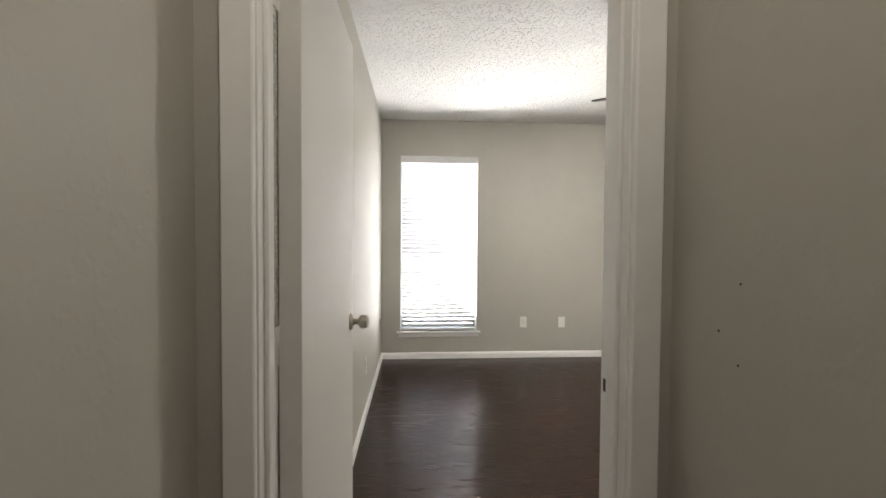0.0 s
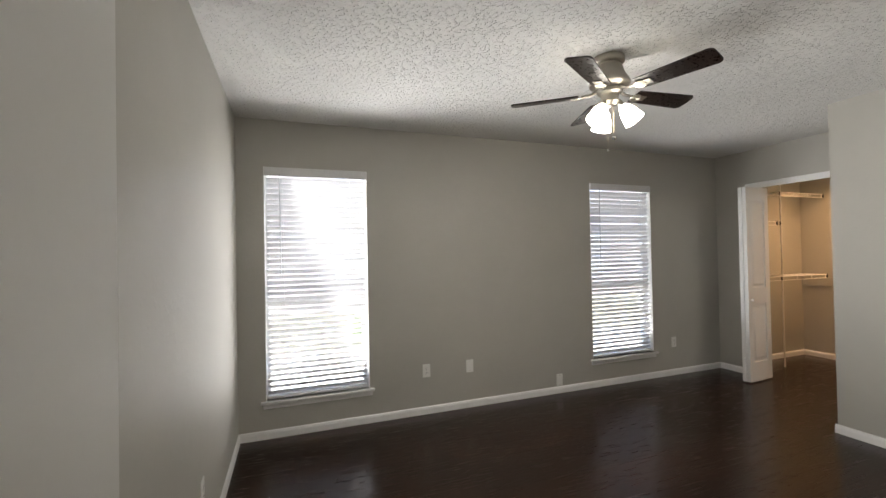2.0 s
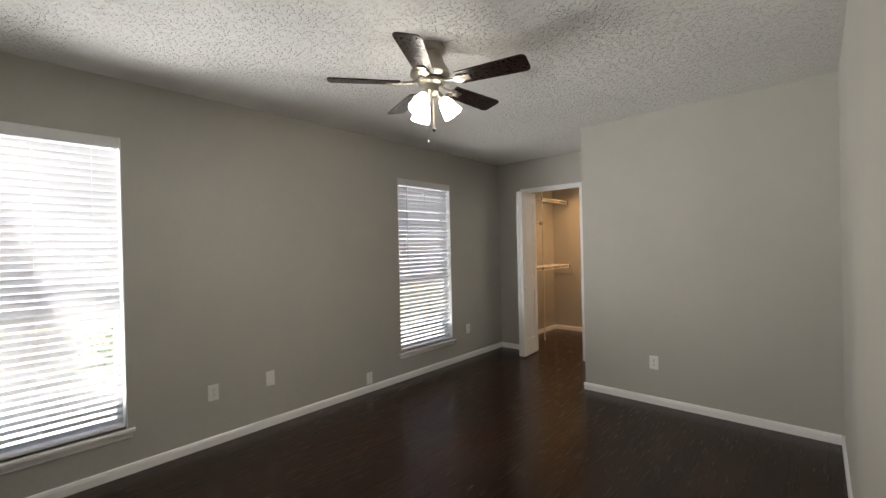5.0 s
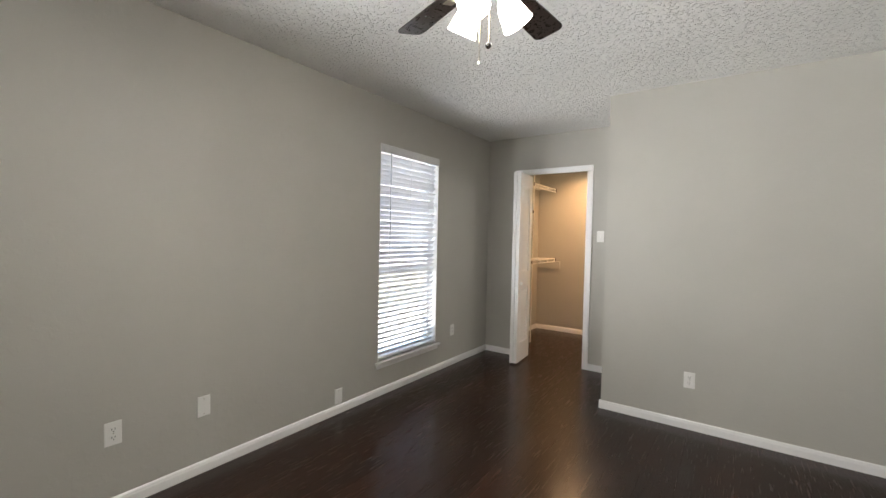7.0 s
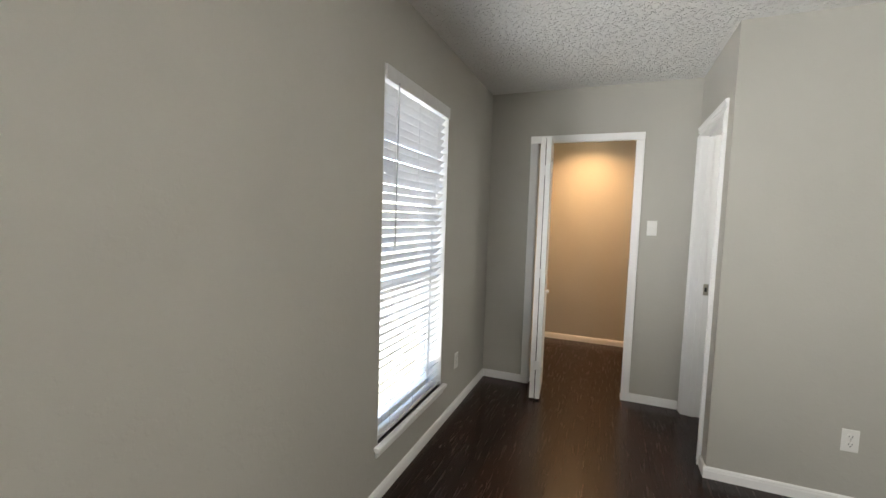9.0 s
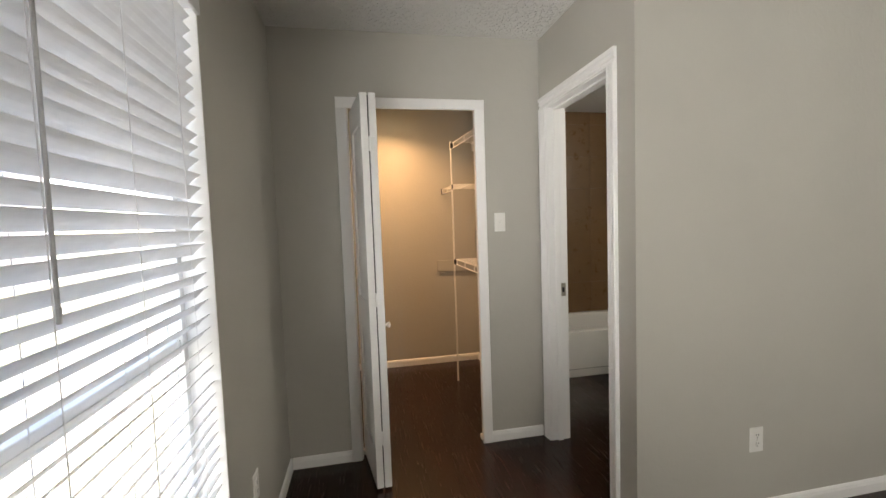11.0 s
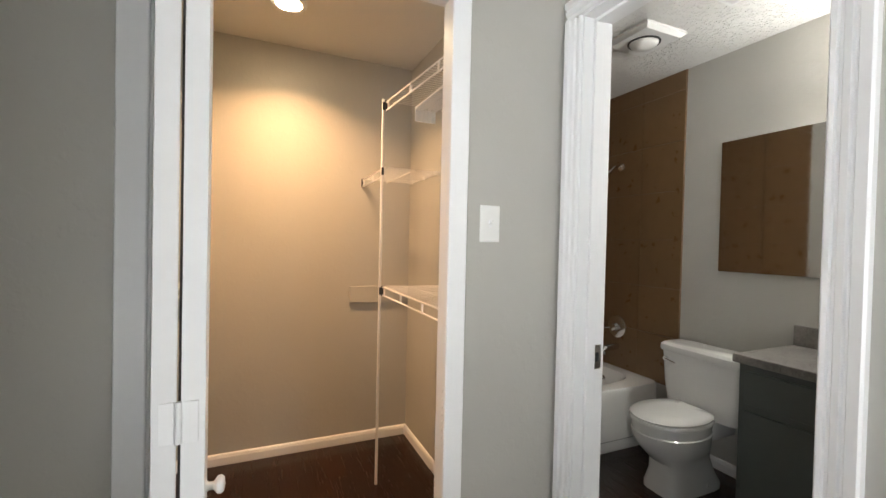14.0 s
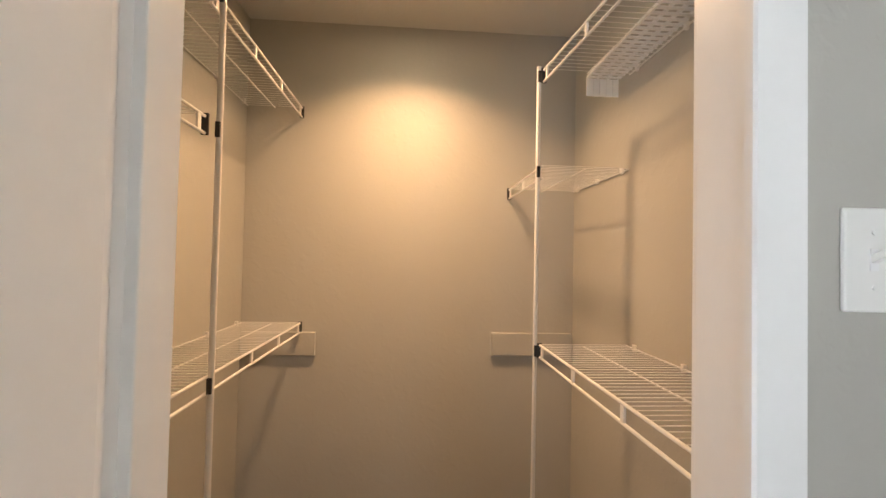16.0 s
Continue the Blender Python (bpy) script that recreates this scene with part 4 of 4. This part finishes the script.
def toilet():
    root = thing("toilet", "white porcelain two-piece toilet with the lid closed", "toilet")
    bm = bmesh.new()
    loft(bm, [superoval(bm, TLX, 1.505, 0.205, 0.09, 0.375, 0.35), superoval(bm, TLX, 1.500, 0.225, 0.095, 0.50, 0.3), superoval(bm, TLX, 1.500, 0.24, 0.10, 0.69, 0.28)])
    part("tank", bm, M_PORC, root, "", True)
    bm = bmesh.new()
    loft(bm, [superoval(bm, TLX, 1.503, 0.248, 0.107, 0.69, 0.28), superoval(bm, TLX, 1.503, 0.252, 0.110, 0.70, 0.28), superoval(bm, TLX, 1.503, 0.250, 0.108, 0.725, 0.28), superoval(bm, TLX, 1.503, 0.235, 0.095, 0.738, 0.3)])
    part("tank_lid", bm, M_PORC, root, "", True)
    bm = bmesh.new()
    loft(bm, [superoval(bm, TLX, 1.700, 0.112, 0.205, 0.0, 0.42), superoval(bm, TLX, 1.700, 0.112, 0.205, 0.03, 0.42), superoval(bm, TLX, 1.710, 0.098, 0.178, 0.10, 0.5), superoval(bm, TLX, 1.725, 0.096, 0.170, 0.165, 0.6),
              superoval(bm, TLX, 1.760, 0.128, 0.190, 0.215, 0.8), superoval(bm, TLX, 1.785, 0.156, 0.212, 0.262, 0.92), superoval(bm, TLX, 1.800, 0.168, 0.222, 0.31, 0.95), superoval(bm, TLX, 1.800, 0.172, 0.226, 0.335, 0.95), superoval(bm, TLX, 1.800, 0.166, 0.220, 0.34, 0.95), superoval(bm, TLX, 1.800, 0.170, 0.226, 0.385, 0.95)])
    box(bm, TLX - 0.11, 1.410, 0.27, TLX + 0.11, 1.650, 0.375, 0.02)
    part("bowl", bm, M_PORC, root, "", True)
    bm = bmesh.new()
    loft(bm, [superoval(bm, TLX, 1.803, 0.174, 0.232, 0.388, 0.95, back=1.630), superoval(bm, TLX, 1.803, 0.176, 0.235, 0.398, 0.95, back=1.630), superoval(bm, TLX, 1.803, 0.172, 0.231, 0.408, 0.95, back=1.630)])
    part("seat", bm, M_PORC, root, "", True)
    bm = bmesh.new()
    loft(bm, [superoval(bm, TLX, 1.803, 0.172, 0.230, 0.411, 0.95, back=1.620), superoval(bm, TLX, 1.803, 0.174, 0.233, 0.420, 0.95, back=1.620), superoval(bm, TLX, 1.803, 0.155, 0.212, 0.430, 0.95, back=1.630), superoval(bm, TLX, 1.803, 0.09, 0.13, 0.433, 0.95, back=1.670)])
    part("seat_lid", bm, M_PORC, root, "", True)
    bm = bmesh.new()
    cyl(bm, (TLX + 0.19, 1.602, 0.645), (TLX + 0.19, 1.622, 0.645), 0.012, seg=12)
    cyl(bm, (TLX + 0.19, 1.618, 0.645), (TLX + 0.12, 1.622, 0.635), 0.006, 0.005, 8)
    part("flush_lever", bm, M_CHROME, root, "chrome flush lever", True)
    for dx in (-0.1, 0.1):
        bm = bmesh.new()
        lathe(bm, [(0.014, 0), (0.013, 0.012), (0.006, 0.018), (0, 0.019)], Matrix.Translation((TLX + dx, 1.650, 0.035)), 10)
        part("bolt_cap", bm, M_PORC, root, "", True)
    return root


toilet()


def vanity():
    x0, x1, y0, y1 = XJ + T + 0.002, 5.122, YB + 0.002, 1.82
    root = thing("vanity_cabinet", "dark grey-green painted bathroom vanity cabinet", "vanity")
    part("body", bm_box(x0, y0, 0.09, x1, y1, 0.79, 0.002), M_VANITY, root)
    part("toe_kick", bm_box(x0, y0, 0.0, x1 - 0.0, y1 - 0.06, 0.09), M_VANITY, root)
    for k in range(2):
        a = x0 + 0.03 + k * (x1 - x0 - 0.03) / 2
        b = a + (x1 - x0 - 0.09) / 2
        d = part("door", bm_box(a, y1, 0.12, b, y1 + 0.018, 0.58, 0.004), M_VANITY, root)
        bm = bmesh.new()
        cyl(bm, ((b if k == 0 else a) + (-0.03 if k == 0 else 0.03), y1 + 0.018, 0.52), ((b if k == 0 else a) + (-0.03 if k == 0 else 0.03), y1 + 0.04, 0.52), 0.008, 0.013, 12)
        part("knob", bm, M_NICKEL, d, "", True)
        part("drawer_front", bm_box(a, y1, 0.61, b, y1 + 0.018, 0.76, 0.004), M_VANITY, root)
    top = thing("countertop", "speckled grey laminate vanity top with a backsplash", "countertop")
    part("counter", bm_box(x0, y0, 0.79, x1 + 0.02, y1 + 0.025, 0.828, 0.004), M_COUNTER, top)
    part("backsplash", bm_box(x0, y0, 0.828, x1 + 0.016, y0 + 0.02, 0.93, 0.003), M_COUNTER, top)
    part("side_splash", bm_box(x0, y0 + 0.02, 0.828, x0 + 0.02, y1 + 0.02, 0.93, 0.003), M_COUNTER, top)
    cx, cy = (x0 + x1) / 2 - 0.02, (y0 + y1) / 2 + 0.02
    sink = thing("sink", "white oval drop-in bathroom sink", "sink")
    bm = bmesh.new()
    loft(bm, [superoval(bm, cx, cy, 0.235, 0.19, 0.829, 1.0), superoval(bm, cx, cy, 0.23, 0.185, 0.842, 1.0), superoval(bm, cx, cy, 0.205, 0.16, 0.842, 1.0), superoval(bm, cx, cy, 0.19, 0.145, 0.832, 1.0)], cap0=False)
    part("basin", bm, M_PORC, sink, "", True)
    fa = thing("faucet", "chrome two-handle bathroom faucet", "faucet")
    bm = bmesh.new()
    box(bm, cx - 0.08, y0 + 0.06, 0.829, cx + 0.08, y0 + 0.11, 0.85, 0.006)
    part("base", bm, M_CHROME, fa)
    bm = bmesh.new()
    cyl(bm, (cx, y0 + 0.085, 0.85), (cx, y0 + 0.09, 0.90), 0.014, seg=12)
    cyl(bm, (cx, y0 + 0.09, 0.90), (cx, y0 + 0.20, 0.895), 0.011, seg=12)
    part("spout", bm, M_CHROME, fa, "", True)
    for dx in (-0.055, 0.055):
        bm = bmesh.new()
        cyl(bm, (cx + dx, y0 + 0.085, 0.85), (cx + dx, y0 + 0.085, 0.89), 0.017, 0.014, 12)
        part("handle", bm, M_CHROME, fa, "", True)
    mr = thing("bathroom_mirror", "frameless rectangular wall mirror reflecting brown tile", "mirror")
    part("mirror_glass", bm_box(x0 + 0.05, YB + 0.001, 1.177, 5.537, YB + 0.006, 1.94), M_MIRROR, mr)
    lt = thing("vanity_light", "chrome bar light with lit globe bulbs above the mirror", "wall light")
    part("bar", bm_box(4.40, YB, 2.03, 4.86, YB + 0.03, 2.13, 0.004), M_CHROME, lt)
    for k in range(3):
        bm = bmesh.new()
        bmesh.ops.create_uvsphere(bm, u_segments=16, v_segments=10, radius=0.048)
        bmesh.ops.translate(bm, vec=(4.48 + 0.15 * k, YB + 0.09, 2.08), verts=bm.verts[:])
        part("globe_bulb", bm, M_SHADE, lt, "lit white globe bulb", True)


vanity()
bulb("vanity_bulb", (4.63, YB + 0.18, 2.08), 1.5, (1.0, 0.95, 0.89), 0.06)


def exhaust_fan():
    root = thing("exhaust_fan", "square white bathroom exhaust fan with a round lens", "exhaust fan", at=(5.61, 1.93, H))
    bm = bmesh.new()
    s0, s1 = 0.145, 0.125
    lo = [bm.verts.new((sx * s0, sy * s0, 0)) for sx, sy in ((-1, -1), (1, -1), (1, 1), (-1, 1))]
    mi = [bm.verts.new((sx * s0, sy * s0, -0.012)) for sx, sy in ((-1, -1), (1, -1), (1, 1), (-1, 1))]
    hi = [bm.verts.new((sx * s1, sy * s1, -0.03)) for sx, sy in ((-1, -1), (1, -1), (1, 1), (-1, 1))]
    loft(bm, [lo, mi, hi])
    part("grille", bm, M_VINYL, root)
    bm = bmesh.new()
    lathe(bm, [(0.085, -0.0295), (0.085, -0.034), (0.078, -0.036), (0.075, -0.0295)], None, 28)
    part("lens_ring", bm, M_SLOT, root, "", True)
    bm = bmesh.new()
    lathe(bm, [(0.075, -0.030), (0.074, -0.038), (0.06, -0.052), (0.03, -0.06), (0, -0.062)], None, 28)
    part("lens", bm, M_LENS, root, "unlit frosted round lens", True)


exhaust_fan()


def ceiling_vent(x, y):
    root = thing("ceiling_vent", "small white louvred air vent in the bathroom ceiling", "vent", at=(x, y, H))
    part("vent_frame", bm_box(-0.16, -0.09, -0.008, 0.16, -0.072, 0, 0.002), M_VINYL, root)
    part("vent_frame", bm_box(-0.16, 0.072, -0.008, 0.16, 0.09, 0, 0.002), M_VINYL, root)
    part("vent_frame", bm_box(-0.16, -0.072, -0.008, -0.142, 0.072, 0, 0.002), M_VINYL, root)
    part("vent_frame", bm_box(0.142, -0.072, -0.008, 0.16, 0.072, 0, 0.002), M_VINYL, root)
    part("backing", bm_box(-0.142, -0.072, -0.002, 0.142, 0.072, 0), M_SLOT, root)
    for k in range(6):
        part("louvre", bm_box(-0.142, -0.011, -0.001, 0.142, 0.011, 0.001, 0.0, pose(0, -0.06 + 0.024 * k, -0.008, 35)), M_VINYL, root)


ceiling_vent(5.05, 1.92)
bm = bm_box(5.773, YB, 0.38, XT, YB + 0.004, H)
structure("trim_tile_bed_south", bm, M_GROUT, "brown grouted tile bed behind the shower fittings", "tile wall")
bm = bm_box(XT - 0.004, YB + 0.004, 0.38, XT, YJ - T - 0.004, H)
structure("trim_tile_bed_east", bm, M_GROUT, "brown grouted tile bed along the bathtub", "tile wall")
bm = bm_box(5.773, YJ - T - 0.004, 0.38, XT, YJ - T, H)
structure("trim_tile_bed_north", bm, M_GROUT, "brown grouted tile bed at the tub end", "tile wall")

# ---- outside ----
bm = bmesh.new()
box(bm, -400, -400, -0.9, 400, 400, -0.35)
structure("ground", bm, M_GRASS, "dry sunlit lawn outside the windows", "ground")
structure("pavement", bm_box(-12, 6.3, -0.349, 16, 8.5, -0.335), M_PATH, "pale concrete walkway outside", "pavement")


def neighbour():
    root = thing("apartment_building", "pale pinkish brick apartment building across the lawn", "building")
    part("wall", bm_box(-14, 15, -0.4, 20, 21, 5.2), M_BRICK, root)
    bm = bmesh.new()
    prism(bm, [(14.3, 5.2), (21.7, 5.2), (18, 7.2)], Matrix(((0, 0, 1, -14.5), (1, 0, 0, 0), (0, 1, 0, 0), (0, 0, 0, 1))), 35)
    part("roof", bm, M_ROOF, root)
    for i in range(7):
        for z in (0.6, 3.2):
            x = -12 + i * 4.6
            w = part("window", bm_box(x, 14.94, z, x + 1.5, 14.99, z + 1.5), M_BLIND, root)
            part("frame", bm_box(x - 0.08, 14.95, z - 0.08, x + 1.58, 14.985, z + 1.58), M_VINYL, w)


neighbour()


def shrub(x, y, r, seed):
    rng = random.Random(seed)
    root = thing("shrub", "rounded green leafy shrub on the lawn", "shrub", "shrubs outside", at=(x, y, -0.36))
    bm = bmesh.new()
    for i in range(7):
        a = rng.uniform(0, 6.28)
        cyl(bm, (0, 0, 0), (math.cos(a) * r * 0.5, math.sin(a) * r * 0.5, r * rng.uniform(0.6, 1.1)), 0.02, 0.006, 6)
    part("stems", bm, M_BLADE, root)
    verts, faces = [], []
    for i in range(900):
        d = Vector((rng.gauss(0, 1), rng.gauss(0, 1), rng.gauss(0, 1))).normalized() * r * (0.55 + 0.45 * rng.random()) * (0.8 + 0.2 * math.sin(3 * i))
        c = Vector((d.x, d.y, abs(d.z) * 0.9 + r * 0.2))
        q = Euler((rng.uniform(0, 6.28), rng.uniform(0, 6.28), rng.uniform(0, 6.28))).to_matrix()
        k = len(verts)
        for px, py in ((-0.035, 0), (0, -0.018), (0.04, 0), (0, 0.018)):
            verts.append(tuple(c + q @ Vector((px, py, 0))))
        faces.append((k, k + 1, k + 2, k + 3))
    me = bpy.data.meshes.new("leaves")
    me.from_pydata(verts, [], faces)
    me.materials.append(M_LEAF)
    ob = new("leaves", me)
    ob.parent = root
    ob["kind"] = "stuff"


for i, (x, y, r) in enumerate(((-0.4, 6.3, 0.6), (3.1, 6.2, 0.55), (2.0, 9.4, 0.8))):
    shrub(x, y, r, i)

# ---- shower tiles ----
def tiles():
    rng = random.Random(5)
    tw, th, g = 0.325, 0.325, 0.003

    def run(parent_name, u0, u1, flip, place):
        parent = bpy.data.objects[parent_name]
        z = 0.385
        while z < H - 0.02:
            z1 = min(z + th, H - 0.001)
            u = u0
            while u < u1 - 0.02:
                v = min(u + tw, u1)
                bm = bmesh.new()
                x0, y0, x1, y1 = place(u + g / 2, v - g / 2)
                box(bm, x0, y0, z + g / 2, x1, y1, z1 - g / 2, 0.0012)
                part("tile", bm, M_TILE, parent)
                u = v
            z = z1

    run("trim_tile_bed_south", 5.773, XT - 0.012, 1, lambda a, b: (a, YB + 0.004, b, YB + 0.0115))
    run("trim_tile_bed_east", YB + 0.012, YJ - T - 0.012, 1, lambda a, b: (XT - 0.0115, a, XT - 0.004, b))
    run("trim_tile_bed_north", 5.773, XT - 0.012, 1, lambda a, b: (a, YJ - T - 0.0115, b, YJ - T - 0.004))


tiles()


# ---- floor planks ----
def planks():
    rng = random.Random(11)
    w = 0.178
    lens = {}

    def plank_mesh(L):
        L = round(L, 2)
        if L not in lens:
            bm = bmesh.new()
            box(bm, 0.0002, 0.0002, -0.008, L - 0.0002, w - 0.0002, 0.0, 0.0)
            es = [e for e in bm.edges if all(v.co.z > -0.001 for v in e.verts)]
            bmesh.ops.bevel(bm, geom=es, offset=0.0004, segments=1, affect='EDGES')
            me = bpy.data.meshes.new("plank")
            bm.to_mesh(me)
            bm.free()
            me.materials.append(M_FLOOR)
            lens[L] = me
        return lens[L]

    y = HY0
    while y < YN - 0.001:
        x = -0.16 if y > YS - T else HX0
        x1 = (XB if y > YJ else XT) if y > YB - T else (XJ if y > YS - T else HX1)
        first = True
        while x < x1 - 0.01:
            L = 1.22 if not first else rng.choice([0.3, 0.5, 0.7, 0.9, 1.1])
            first = False
            L = round(min(L, x1 - x), 2)
            if L < 0.02:
                break
            ob = new("plank", plank_mesh(L))
            ob.location = (x, y, 0)
            ob.parent = floor
            x += L
        y += w


planks()
